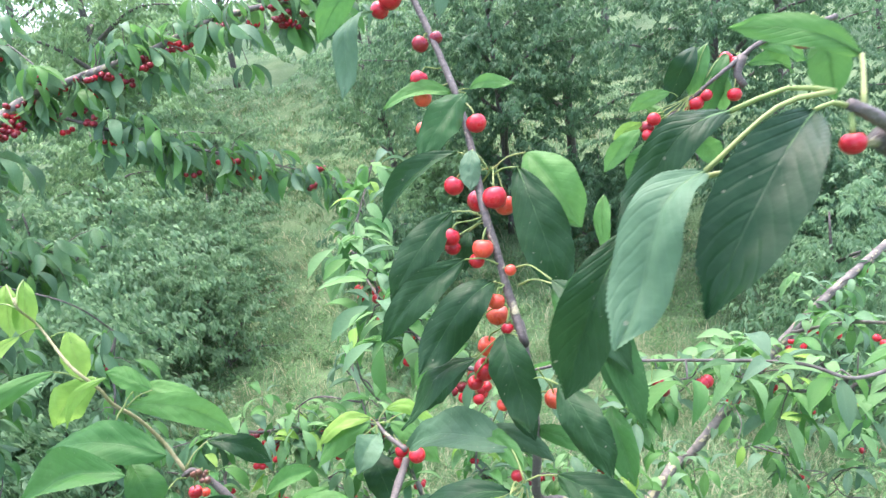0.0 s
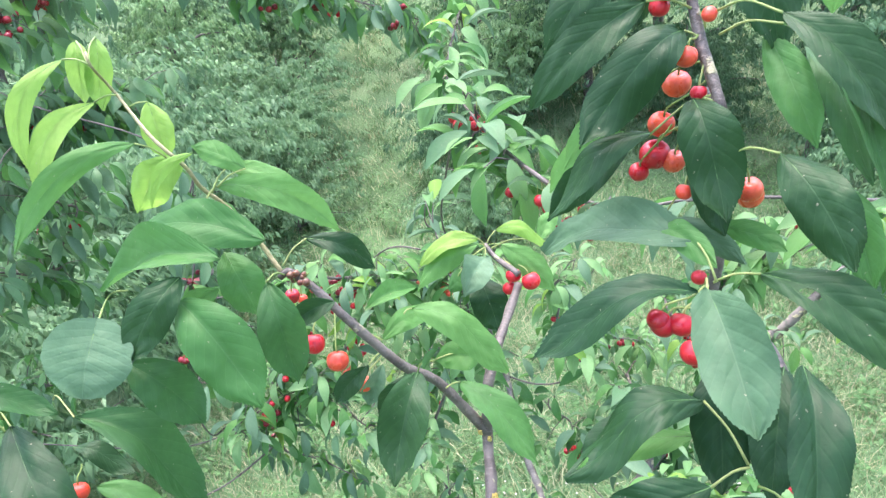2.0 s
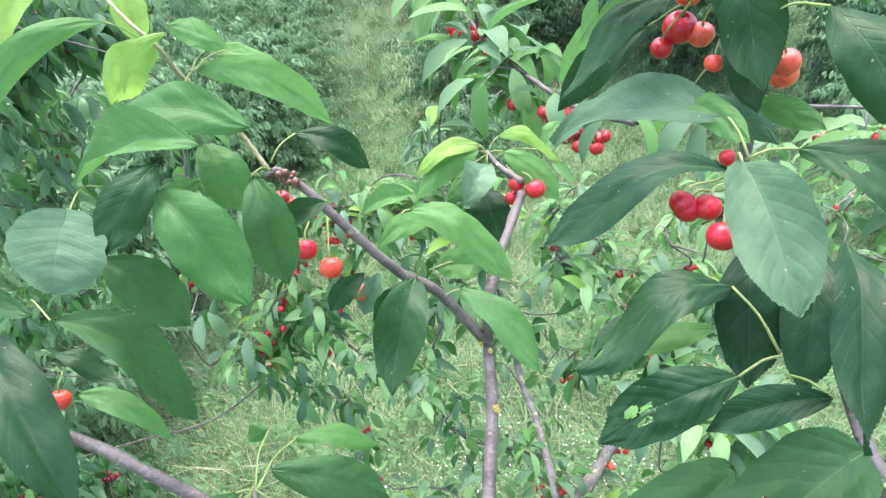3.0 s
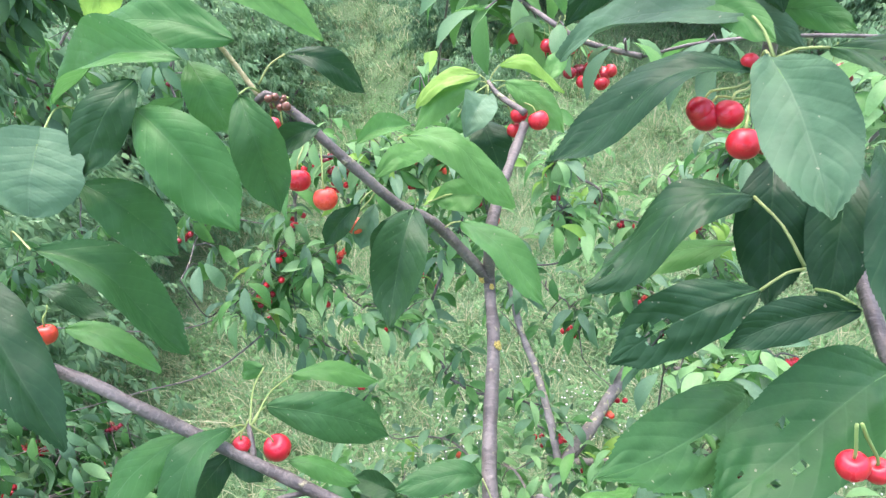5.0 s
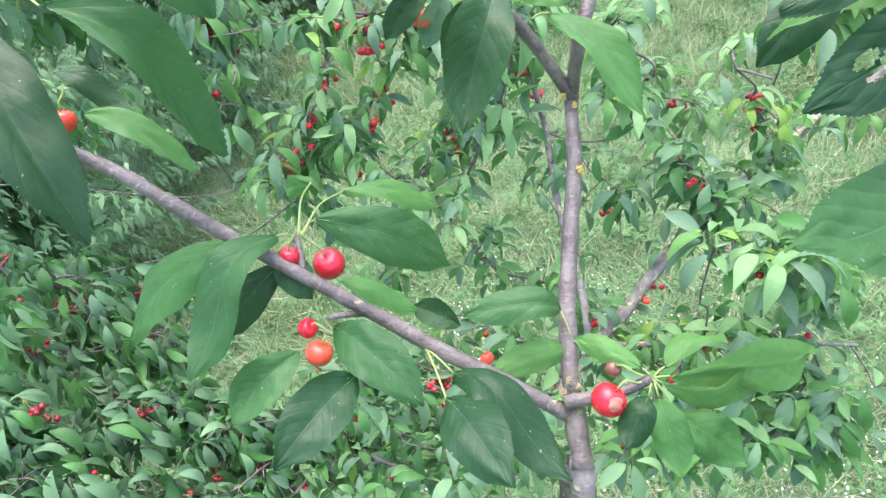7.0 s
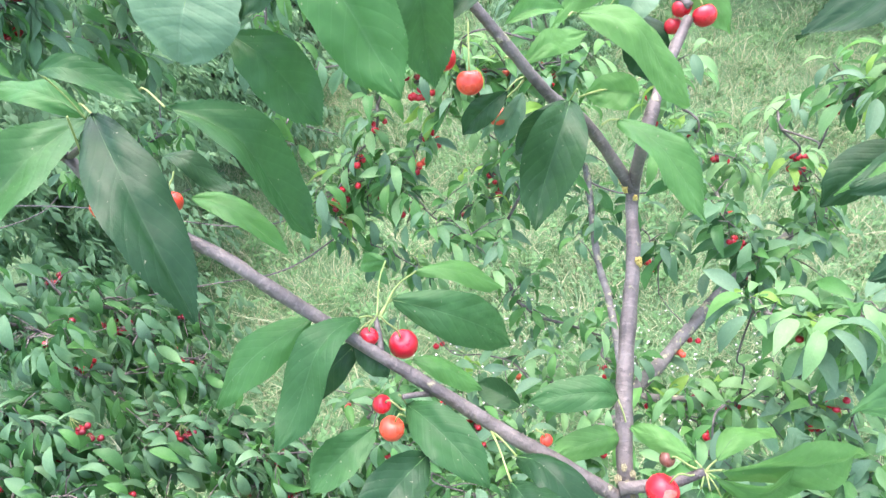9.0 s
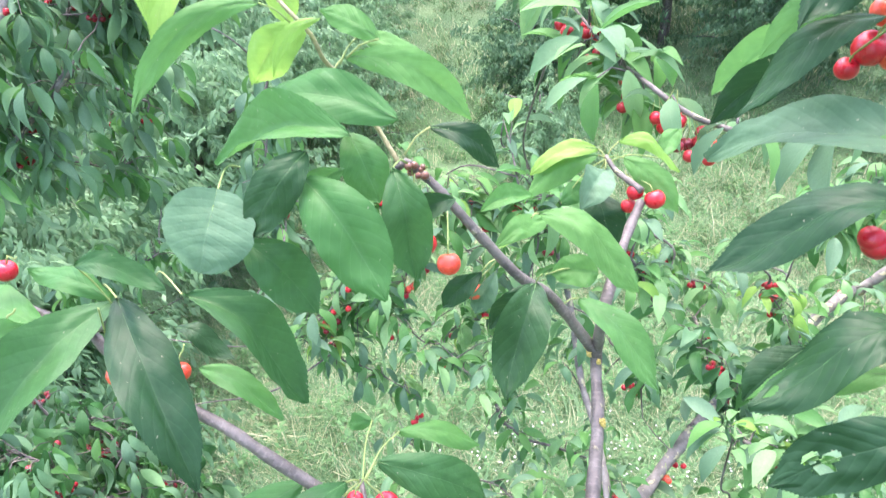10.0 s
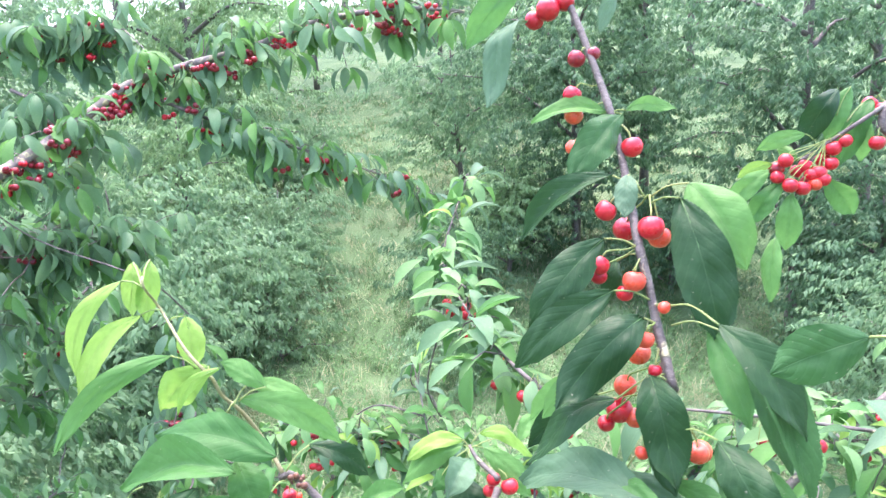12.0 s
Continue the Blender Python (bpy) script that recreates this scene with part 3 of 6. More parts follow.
DARK_TREE = "tall dark green broadleaf tree behind the orchard meadow"
ROW_TREE = "cherry tree with drooping green leaves along the grass alley"
LIGHT_TREE = "light green leafy tree at the end of the grass alley"
for i, (x, y, h, r, low, n, kind, label, size) in enumerate((
        (-4.6, 3.8, 3.3, 1.6, 0.05, 11000, "far_mid", ROW_TREE, 0.15), (-4.7, 6.6, 3.5, 1.6, 0.05, 11000, "far_mid", ROW_TREE, 0.15),
        (-6.0, 9.4, 4.1, 1.8, 0.05, 11000, "far_mid", ROW_TREE, 0.16), (-6.6, 12.6, 4.8, 2.0, 0.4, 7000, "far_light", ROW_TREE, 0.14),
        (-7.0, 6.0, 6.0, 2.2, 0.5, 7000, "far_dark", ROW_TREE, 0.13), (-8.5, 10.5, 6.5, 2.4, 0.5, 7000, "far_dark", ROW_TREE, 0.14),
        (1.0, 14.1, 6.8, 3.0, 1.0, 18000, "far_dark", DARK_TREE, 0.14), (4.4, 11.6, 8.0, 2.7, 0.6, 14000, "far_dark", DARK_TREE, 0.14),
        (8.2, 10.6, 7.0, 2.7, 0.3, 11000, "far_dark", DARK_TREE, 0.14), (2.6, 15.5, 8.5, 3.0, 1.0, 9000, "far_mid", DARK_TREE, 0.17),
        (7.5, 16.0, 9.0, 3.2, 1.0, 9000, "far_mid", DARK_TREE, 0.17), (-1.6, 17.0, 4.8, 2.4, 0.3, 9000, "far_mid", LIGHT_TREE, 0.15),
        (-8.6, 21.5, 5.5, 3.0, 0.5, 8000, "far_light", LIGHT_TREE, 0.19), (-9.0, 18.5, 6.5, 3.0, 0.5, 8000, "far_mid", LIGHT_TREE, 0.18),
        (0.0, 23.0, 7.0, 3.4, 0.6, 8000, "far_light", LIGHT_TREE, 0.2), (-12.5, 14.0, 8.0, 3.0, 0.5, 7000, "far_dark", ROW_TREE, 0.17),
        (-16.0, 22.0, 11.0, 4.0, 0.5, 8000, "far_mid", LIGHT_TREE, 0.22), (-8.0, 27.0, 9.0, 4.2, 0.5, 8000, "far_light", LIGHT_TREE, 0.24), (-2.0, 30.0, 10.0, 4.5, 0.5, 8000, "far_light", LIGHT_TREE, 0.26), (6.0, 26.0, 11.0, 4.5, 0.5, 8000, "far_mid", DARK_TREE, 0.24), (14.0, 23.0, 12.0, 4.5, 0.5, 8000, "far_dark", DARK_TREE, 0.24), (-11.0, 7.0, 9.0, 2.8, 0.5, 8000, "far_mid", ROW_TREE, 0.16), (-10.5, 12.0, 11.0, 3.0, 0.5, 9000, "far_mid", ROW_TREE, 0.18), (-7.5, 15.5, 10.5, 3.0, 0.5, 9000, "far_light", ROW_TREE, 0.18), (-0.4, 13.8, 2.8, 1.2, 0.2, 5000, "far_light", LIGHT_TREE, 0.13), (13.0, 14.0, 8.0, 3.2, 0.5, 7000, "far_dark", DARK_TREE, 0.17), (3.9, 6.9, 2.9, 1.3, 0.2, 7000, "far_mid", ROW_TREE, 0.11), (-8.2, 17.6, 6.0, 2.3, 0.1, 8000, "far_light", LIGHT_TREE, 0.17), (-2.9, 25.5, 8.0, 3.2, 0.3, 8000, "far_light", LIGHT_TREE, 0.2),
        (5.0, 9.9, 3.3, 1.7, 0.03, 12000, "far_dark", DARK_TREE, 0.13), (2.7, 13.0, 2.4, 1.7, 0.03, 8000, "far_dark", DARK_TREE, 0.13), (0.1, 14.8, 2.0, 1.5, 0.03, 7000, "far_dark", DARK_TREE, 0.13), (-4.3, 10.6, 2.4, 1.5, 0.03, 7000, "far_mid", ROW_TREE, 0.12), (-5.0, 13.2, 2.7, 1.7, 0.03, 7000, "far_mid", ROW_TREE, 0.13), (-5.9, 17.0, 3.0, 1.9, 0.03, 7000, "far_mid", ROW_TREE, 0.15), 
        (-1.3, 12.2, 2.1, 1.3, 0.03, 6000, "far_dark", LIGHT_TREE, 0.12), (-1.0, 9.6, 1.6, 1.0, 0.03, 5000, "far_mid", LIGHT_TREE, 0.10), (-5.6, 11.6, 3.1, 1.7, 0.05, 9000, "far_mid", ROW_TREE, 0.14), (-5.3, 8.9, 2.7, 1.5, 0.05, 9000, "far_mid", ROW_TREE, 0.13), (-7.4, 15.2, 3.8, 2.1, 0.05, 9000, "far_mid", ROW_TREE, 0.15),
        (-20.0, 34.0, 15.0, 6.5, 0.5, 6000, "far_mid", LIGHT_TREE, 0.4), (-9.0, 37.0, 16.0, 6.5, 0.5, 6000, "far_mid", LIGHT_TREE, 0.4),
        (2.0, 38.0, 17.0, 6.5, 0.5, 6000, "far_mid", LIGHT_TREE, 0.4), (13.0, 34.0, 17.0, 6.5, 0.5, 6000, "far_dark", DARK_TREE, 0.4), (23.0, 28.0, 16.0, 6.0, 0.5, 6000, "far_dark", DARK_TREE, 0.4), (-13.5, 9.0, 13.0, 3.8, 0.5, 9000, "far_mid", ROW_TREE, 0.24), (-22.0, 20.0, 14.0, 5.0, 0.5, 6000, "far_mid", LIGHT_TREE, 0.34))):
    orchard_tree("orchard_tree", x, y, h, r, low, int(1.75 * n), kind, label, 0.74 * size, (0.1 * math.sin(i * 2.1), 0.1 * math.cos(i * 1.7)), 11 + i)


# ---- the two fruit trees that the camera looks into ----
BRANCH_LEAF = [leaf_template(7, 0.12, 0.5, 0.36, 0.03, 0.2), leaf_template(7, 0.17, 0.3, 0.38, -0.04, -0.25), leaf_template(7, 0.05, 0.7, 0.37, 0.05, 0.4), leaf_template(7, 0.22, 0.5, 0.33, 0.0, -0.15)]
LEAF_MESH = {(k, i): mesh_of("leaf", b[0], [tuple(map(int, f)) for f in b[2]], k, b[1]) for k in ("green", "dark", "mid", "bough", "light", "spray", "yellow", "pale") for i, b in enumerate(BRANCH_LEAF)}
FRUIT_MESH = {k: cherry_mesh("cherry", 0.0105, k, 7, 10) for k in ("red", "orange", "dark_red")}
STALK_MESH = tube_mesh("stalk", smooth_line([(0, 0, 0.007), (0.002, 0, 0.022), (0, 0.003, 0.045)], 0.008), [0.0007] * len(smooth_line([(0, 0, 0.007), (0.002, 0, 0.022), (0, 0.003, 0.045)], 0.008)), "petiole", 5)
pending, wood, spurs = {}, {}, {}


def branch(name, pts, leaves, fruit, r0, size, kind, spread):
    """A fruiting branch: its stem, spurs of drooping leaves and bunches of cherries."""
    owner = left_tree if pts[0][0] < -1.0 else middle_tree
    seed = int(1000 * abs(pts[0][0] + 2 * pts[0][1] + 3 * pts[0][2]))
    rng = np.random.default_rng(seed)
    if name == "limb" and r0 < 0.012:
        # crooked, slim side limbs
        r0 *= 0.7
        bent = []
        for a, b in zip(pts[:-1], pts[1:]):
            away = (Vector(b) - Vector(a)).length
            bent += [a, tuple(Vector(a).lerp(Vector(b), 0.35) + Vector(rng.normal(size=3)) * 0.09 * away), tuple(Vector(a).lerp(Vector(b), 0.7) + Vector(rng.normal(size=3)) * 0.09 * away)]
        pts = bent + [pts[-1]]
    stem(name, pts, r0, max(0.0016, r0 * (0.72 if name in ("long_limb", "upright_limb") else 0.35)), "old_bark" if r0 > 0.0105 else "bark", owner)
    # the limb that carries it, from the nearest wood of the same tree
    known = wood.setdefault(owner, [Vector((trunk_of[owner].x, trunk_of[owner].y, trunk_of[owner].z - 0.1 * k)) for k in range(8)])
    if name not in ("long_limb", "upright_limb", "side_limb", "lower_limb", "fruit_limb"):
        near, foot = min(((Vector(p), w) for p in (pts[0], pts[-1]) for w in known if w.z < p[2] + 0.1), key=lambda q: (q[0] - q[1]).length, default=(Vector(pts[0]), trunk_of[owner]))
        gap = (near - foot).length
        bow = Vector((0, 0, -0.16 * gap)) + Vector(rng.normal(size=3)) * 0.10 * gap
        stem("limb", [tuple(near), tuple(near.lerp(foot, 0.3) + bow), tuple(near.lerp(foot, 0.65) + bow * 0.5 + Vector(rng.normal(size=3)) * 0.08 * gap), tuple(foot)], min(r0 * 0.5, 0.0022), min(r0 * 0.7, 0.0032), "bark", owner)
    known.extend(smooth_line([Vector(p) for p in pts], 0.1))
    line = smooth_line([Vector(p) for p in pts], 0.02)
    n_spur = max(3, int(leaves * (1.0 if kind == "light" or name == "sprig" else 1.25)) // 5)
    spot = np.sort(rng.uniform(0, 1, n_spur)) ** 0.9
    made = pending.setdefault(owner, [])
    high = owner is left_tree and pts[0][2] > 3.2
    for f in spot:
        k = min(len(line) - 2, int(f * (len(line) - 1)))
        c, ahead = line[k], (line[k + 1] - line[k]).normalized()
        off = Vector(rng.normal(size=3)) * spread * 0.40
        spurs.setdefault(owner, []).append((c, c + off * 0.6 + Vector((0, 0, 0.012)), c + off))
        c = c + off
        for q in range(5):
            a = 2 * math.pi * (q + rng.uniform(-0.3, 0.3)) / 5
            out_way = Vector((math.cos(a), math.sin(a), rng.uniform(-0.3, 0.5)))
            start = c + out_way * 0.018
            way = out_way * 0.8 + ahead * 0.2 + Vector((0, 0, rng.uniform(-2.4, -0.7) if owner is left_tree else rng.uniform(-1.6, 0.1) if name == "sprig" else rng.uniform(-1.3, 0.05)))
            # leaf colour follows the limb's kind, which holds its sun or shade
            kk = kind
            u = rng.uniform()
            # pale share: undersides, and sky sheen put into the leaf colour
            if u < (0.28 if high else 0.20 if kind == "light" else 0.12):
                kk = "pale"
            elif u < (0.42 if high else 0.34):
                kk = {"dark": "bough", "mid": "mid" if u < 0.16 else "light", "light": "yellow" if u < 0.24 else "light"}[kind]
            else:
                kk = ({"dark": "mid" if u < 0.7 else "bough", "mid": "bough", "light": "bough" if u < 0.8 else "light"} if high else {"dark": "green" if u < 0.62 else "mid" if u < 0.8 else "bough", "mid": "bough" if u < 0.66 else "mid" if u < 0.84 else "spray", "light": "spray" if u < 0.8 else "mid"})[kind]
            made.append(("leaf", kk, start, way, size * (1.0 if high or name in ("sprig", "fruit_twig") else 0.84) * rng.uniform(0.65, 1.2), rng.uniform(0, 0.999)))
    hanging = owner is left_tree
    for b in range(max(1, fruit // (4 if hanging else 3))):
        k = int(rng.uniform(0.03, 0.97) * (len(line) - 1))
        c = line[k] + Vector(rng.normal(size=3)) * (0.03 if hanging else 0.012)
        u = rng.uniform()
        tone = ("dark_red" if u < 0.6 else "red") if hanging else ("red" if u < 0.72 else "orange" if u < 0.84 else "dark_red")
        for q in range(int(rng.integers(3, 10)) if hanging else int(rng.integers(2, 5))):
            made.append(("fruit", tone, c, Vector((*(rng.normal(size=2) * 0.45), 1.0)), rng.uniform(0.85, 1.15), rng.uniform()))


def finish_branches():
    """Leaves and cherries of the branches: those of the nearest rows singly, the rest joined."""
    for owner, made in pending.items():
        rng = np.random.default_rng(3)
        made = sorted(made, key=lambda q: q[2].y)
        shown = {"leaf": 0, "fruit": 0}
        rest = {}
        for sort, kind, at, way, size, u in made:
            if sort == "leaf":
                m = placements(rng, np.array([tuple(at - owner.location)]), np.array([tuple(way)]), np.array([size]), 0.62 if owner is left_tree else 0.78)[0]
                if shown["leaf"] < 300:
                    part("leaf", LEAF_MESH[kind, int(4 * u)], owner, at=Matrix([*[list(r) for r in m], [0, 0, 0, 1]]))
                    shown["leaf"] += 1
                else:
                    rest.setdefault((kind, int(4 * u)), []).append(m)
            else:
                turn = way.to_track_quat("Z", "Y").to_matrix().to_4x4()
                place = Matrix.Translation(at - owner.location) @ turn @ Matrix.Translation((0, 0, -0.045)) @ Matrix.Scale(size, 4)
                if shown["fruit"] < 300:
                    fruit = part("cherry", FRUIT_MESH[kind], owner, at=place)
                    part("stalk", STALK_MESH, fruit)
                    shown["fruit"] += 1
                else:
                    rest.setdefault((kind, -1), []).append(np.array(place)[:3])
        for (kind, shape), ms in rest.items():
            if shape < 0:
                me0 = FRUIT_MESH[kind]
                tv = np.array([tuple(v.co) for v in me0.vertices])
                tf = np.array([tuple(p.vertices) for p in me0.polygons])
                part("fruit", joined("fruit", (tv, np.zeros((len(tv), 2)), tf), np.array(ms), kind), owner, kind="stuff")
            else:
                part("foliage", joined("foliage", BRANCH_LEAF[shape], np.array(ms), kind), owner, kind="stuff")
    for owner, made in spurs.items():
        # short fruiting spurs between limb and leaf whorls, and a stalk-thick taper at their ends
        verts, faces = [], []
        for trio in made:
            n = len(verts)
            ahead = (trio[2] - trio[0]).normalized()
            side = ahead.cross(Vector((0.3, 0.9, 0.2))).normalized()
            up = ahead.cross(side)
            for p, r in zip(trio, (0.0024, 0.0020, 0.0015)):
                verts += [p - owner.location + (side * math.cos(a) + up * math.sin(a)) * r for a in (0.0, 2.09, 4.19)]
            faces += [(n + 3 * i + k, n + 3 * i + (k + 1) % 3, n + 3 * i + 3 + (k + 1) % 3, n + 3 * i + 3 + k) for i in range(2) for k in range(3)]
        part("spurwood", mesh_of("spurwood", verts, faces, "bark", [(0.0, 0.0)] * len(verts)), owner, kind="stuff")
    pending.clear()
    spurs.clear()


middle_tree = thing("cherry_tree", (-0.16, 1.22, 0.0), "young cherry tree with lichened grey limbs and red fruit", "tree", "fruit trees")
left_tree = thing("cherry_tree", (-3.6, 1.2, 0.0), "cherry tree with grey limbs and bunches of dark red cherries", "tree", "fruit trees")
trunk_of = {middle_tree: Vector((-0.15, 1.25, 2.2)), left_tree: Vector((-2.75, 1.72, 3.1))}
stem("trunk", [(-0.17, 1.24, 2.28), (-0.15, 1.25, 2.0), (-0.18, 1.23, 1.0), (-0.16, 1.22, -0.03)], 0.03, 0.05, "bark", middle_tree)
stem("trunk", [(-2.45, 1.80, 3.50), (-2.75, 1.72, 3.1), (-3.15, 1.55, 2.5), (-3.4, 1.38, 1.5), (-3.55, 1.25, 0.5), (-3.6, 1.2, -0.03)], 0.026, 0.075, "bark", left_tree)
tree = middle_tree
# fruiting branches behind the leader; light and dark kinds paint sunlit and shaded limbs
branch("long_limb", [(-0.10, 1.47, 2.52), (0.00, 1.59, 2.56), (0.08, 1.70, 2.60), (0.23, 1.84, 2.72), (0.42, 2.01, 2.79), (0.65, 2.21, 2.89), (0.72, 2.30, 2.84), (1.13, 2.33, 3.29), (1.59, 2.52, 3.52)], 192, 29, 0.020, 0.1, "mid", 0.12)
branch("upright_limb", [(-0.10, 1.47, 2.52), (-0.12, 1.57, 2.61), (-0.16, 1.72, 2.70), (-0.20, 1.80, 2.79), (-0.24, 1.94, 2.97), (-0.28, 2.03, 3.08), (-0.36, 2.10, 3.33)], 77, 10, 0.012, 0.1, "mid", 0.1)
branch("side_limb", [(-0.10, 1.48, 2.53), (0.08, 1.50, 2.52), (0.36, 1.51, 2.53), (0.60, 1.51, 2.54), (0.62, 1.54, 2.50)], 128, 18, 0.011, 0.1, "light", 0.12)
branch("lower_limb", [(-0.10, 1.47, 2.52), (-0.14, 1.37, 2.49), (-0.15, 1.38, 2.50), (-0.18, 1.37, 2.48), (-0.26, 1.20, 2.40)], 45, 5, 0.018, 0.1, "mid", 0.1)
branch("sprig", [(0.04, 1.07, 3.875), (-0.04, 1.09, 3.90), (-0.10, 1.13, 3.935), (-0.15, 1.22, 3.955), (-0.20, 1.29, 4.00), (-0.24, 1.42, 4.02)], 85, 30, 0.0045, 0.082, "mid", 0.05)
branch("sprig", [(-0.24, 1.42, 4.02), (-0.26, 1.55, 4.05), (-0.24, 1.68, 4.12), (-0.216, 1.80, 4.19)], 70, 5, 0.003, 0.080, "light", 0.035)
branch("sprig", [(-0.50, 1.91, 2.81), (-0.35, 1.97, 3.14), (-0.36, 1.97, 3.30), (-0.39, 1.97, 3.35), (-0.42, 2.04, 3.45), (-0.46, 2.16, 3.52)], 70, 8, 0.005, 0.1, "light", 0.08)
branch("limb", [(-0.26, 1.20, 2.40), (-0.50, 1.38, 2.38), (-0.82, 1.52, 2.33), (-1.12, 1.56, 2.31)], 83, 10, 0.006, 0.105, "mid", 0.14)
branch("limb", [(-0.14, 1.37, 2.49), (-0.33, 1.60, 2.42), (-0.58, 1.75, 2.35), (-0.87, 1.94, 2.33)], 96, 10, 0.006, 0.105, "light", 0.14)
branch("limb", [(-1.09, 1.94, 2.87), (-0.94, 1.86, 2.73), (-0.78, 1.88, 2.56)], 83, 10, 0.006, 0.105, "light", 0.13)
branch("limb", [(0.08, 1.50, 2.52), (0.19, 1.49, 2.30), (0.30, 1.40, 2.17)], 70, 5, 0.006, 0.105, "light", 0.13)
branch("limb", [(-0.94, 1.06, 2.31), (-0.85, 1.22, 2.31), (-0.75, 1.37, 2.29)], 70, 6, 0.006, 0.105, "light", 0.12)
branch("fruit_twig", [(1.13, 2.33, 3.29), (1.05, 1.80, 3.55), (0.90, 1.25, 3.76), (0.61, 1.01, 3.825), (0.49, 1.015, 3.865), (0.25, 1.03, 3.895), (0.12, 1.06, 3.89), (0.04, 1.07, 3.875)], 70, 40, 0.0060, 0.085, "mid", 0.045)
branch("limb", [(0.01, 1.86, 3.05), (-0.05, 1.88, 3.17), (-0.07, 1.91, 3.28), (-0.05, 1.87, 3.36)], 96, 23, 0.007, 0.1, "light", 0.08)
branch("limb", [(-1.32, 2.20, 3.40), (-1.25, 2.04, 3.27), (-1.18, 1.91, 3.18), (-1.21, 1.71, 3.10)], 96, 16, 0.008, 0.1, "light", 0.1)
branch("limb", [(-0.87, 2.09, 3.31), (-0.88, 1.93, 3.20), (-0.97, 1.86, 3.06), (-1.16, 1.80, 2.87)], 128, 21, 0.008, 0.105, "light", 0.11)
branch("limb", [(-0.73, 2.01, 3.18), (-0.77, 1.92, 3.08), (-0.89, 1.87, 2.97), (-1.09, 1.94, 2.87)], 115, 21, 0.008, 0.105, "light", 0.1)
branch("limb", [(-0.58, 2.21, 2.90), (-0.62, 2.09, 2.77), (-0.76, 2.06, 2.62)], 96, 18, 0.008, 0.105, "light", 0.12)
branch("limb", [(0.16, 2.07, 2.86), (0.21, 1.96, 2.80), (0.28, 1.88, 2.75)], 50, 10, 0.008, 0.105, "dark", 0.12)
branch("limb", [(-0.50, 1.93, 2.54), (-0.39, 1.87, 2.44), (-0.15, 1.86, 2.37), (-0.10, 1.50, 2.48)], 90, 13, 0.008, 0.1, "mid", 0.14)
branch("limb", [(-1.84, 1.50, 2.70), (-1.63, 1.46, 2.59), (-1.43, 1.48, 2.40)], 211, 16, 0.008, 0.11, "dark", 0.14)
branch("limb", [(-1.78, 1.28, 2.57), (-1.52, 1.25, 2.47), (-1.27, 1.19, 2.33), (-0.94, 1.06, 2.31)], 240, 16, 0.008, 0.11, "dark", 0.14)
branch("limb", [(-2.19, 1.61, 2.72), (-1.93, 1.60, 2.62), (-1.64, 1.72, 2.50)], 211, 16, 0.008, 0.11, "dark", 0.13)
branch("limb", [(-1.97, 1.33, 2.64), (-1.68, 1.34, 2.56), (-1.55, 1.55, 2.44)], 128, 13, 0.008, 0.11, "mid", 0.13)
branch("limb", [(-1.79, 1.00, 2.53), (-1.50, 1.08, 2.52), (-1.23, 1.24, 2.46)], 220, 16, 0.008, 0.11, "dark", 0.13)
branch("limb", [(-1.61, 0.86, 2.47), (-1.31, 0.95, 2.47), (-1.01, 1.11, 2.39)], 220, 16, 0.008, 0.11, "dark", 0.13)
branch("limb", [(-1.32, 1.24, 2.40), (-1.01, 1.23, 2.32), (-0.63, 1.26, 2.25)], 211, 13, 0.008, 0.105, "dark", 0.13)
branch("limb", [(-0.94, 1.48, 2.28), (-0.72, 1.46, 2.19), (-0.44, 1.39, 2.19)], 109, 10, 0.008, 0.105, "mid", 0.13)
branch("limb", [(-0.72, 1.17, 2.36), (-0.52, 1.18, 2.32), (-0.29, 1.14, 2.35)], 96, 8, 0.008, 0.1, "light", 0.12)
branch("limb", [(0.17, 1.42, 2.96), (0.26, 1.38, 2.97), (0.36, 1.38, 3.00), (0.46, 1.37, 3.03)], 109, 10, 0.008, 0.115, "light", 0.1)
branch("limb", [(0.18, 1.19, 2.55), (0.35, 1.21, 2.52), (0.54, 1.28, 2.54)], 115, 5, 0.008, 0.105, "mid", 0.12)
branch("limb", [(0.28, 2.05, 3.16), (0.35, 2.01, 3.02), (0.42, 1.98, 2.89)], 83, 10, 0.006, 0.1, "light", 0.09)
branch("limb", [(0.00, 2.24, 3.15), (0.09, 2.17, 3.05), (0.24, 2.17, 2.85)], 96, 13, 0.007, 0.1, "light", 0.1)
branch("limb", [(-1.27, 2.25, 3.66), (-1.26, 2.08, 3.43), (-1.28, 1.97, 3.31), (-0.93, 2.03, 3.27)], 83, 13, 0.006, 0.1, "light", 0.09)
branch("limb", [(-2.02, 2.36, 2.87), (-2.19, 2.28, 2.79), (-2.43, 2.19, 2.73)], 128, 10, 0.008, 0.11, "mid", 0.14)
branch("limb", [(0.51, 1.81, 3.46), (0.42, 1.80, 3.36), (0.35, 1.81, 3.29)], 96, 13, 0.008, 0.105, "light", 0.11)
branch("limb", [(1.03, 1.64, 3.42), (0.91, 1.69, 3.42), (0.75, 1.75, 3.46), (0.60, 1.75, 3.51)], 141, 13, 0.008, 0.11, "light", 0.12)
branch("limb", [(-0.82, 1.97, 3.37), (-0.64, 1.97, 3.33), (-0.42, 1.97, 3.32), (-0.26, 1.99, 3.37)], 115, 48, 0.007, 0.105, "light", 0.1)
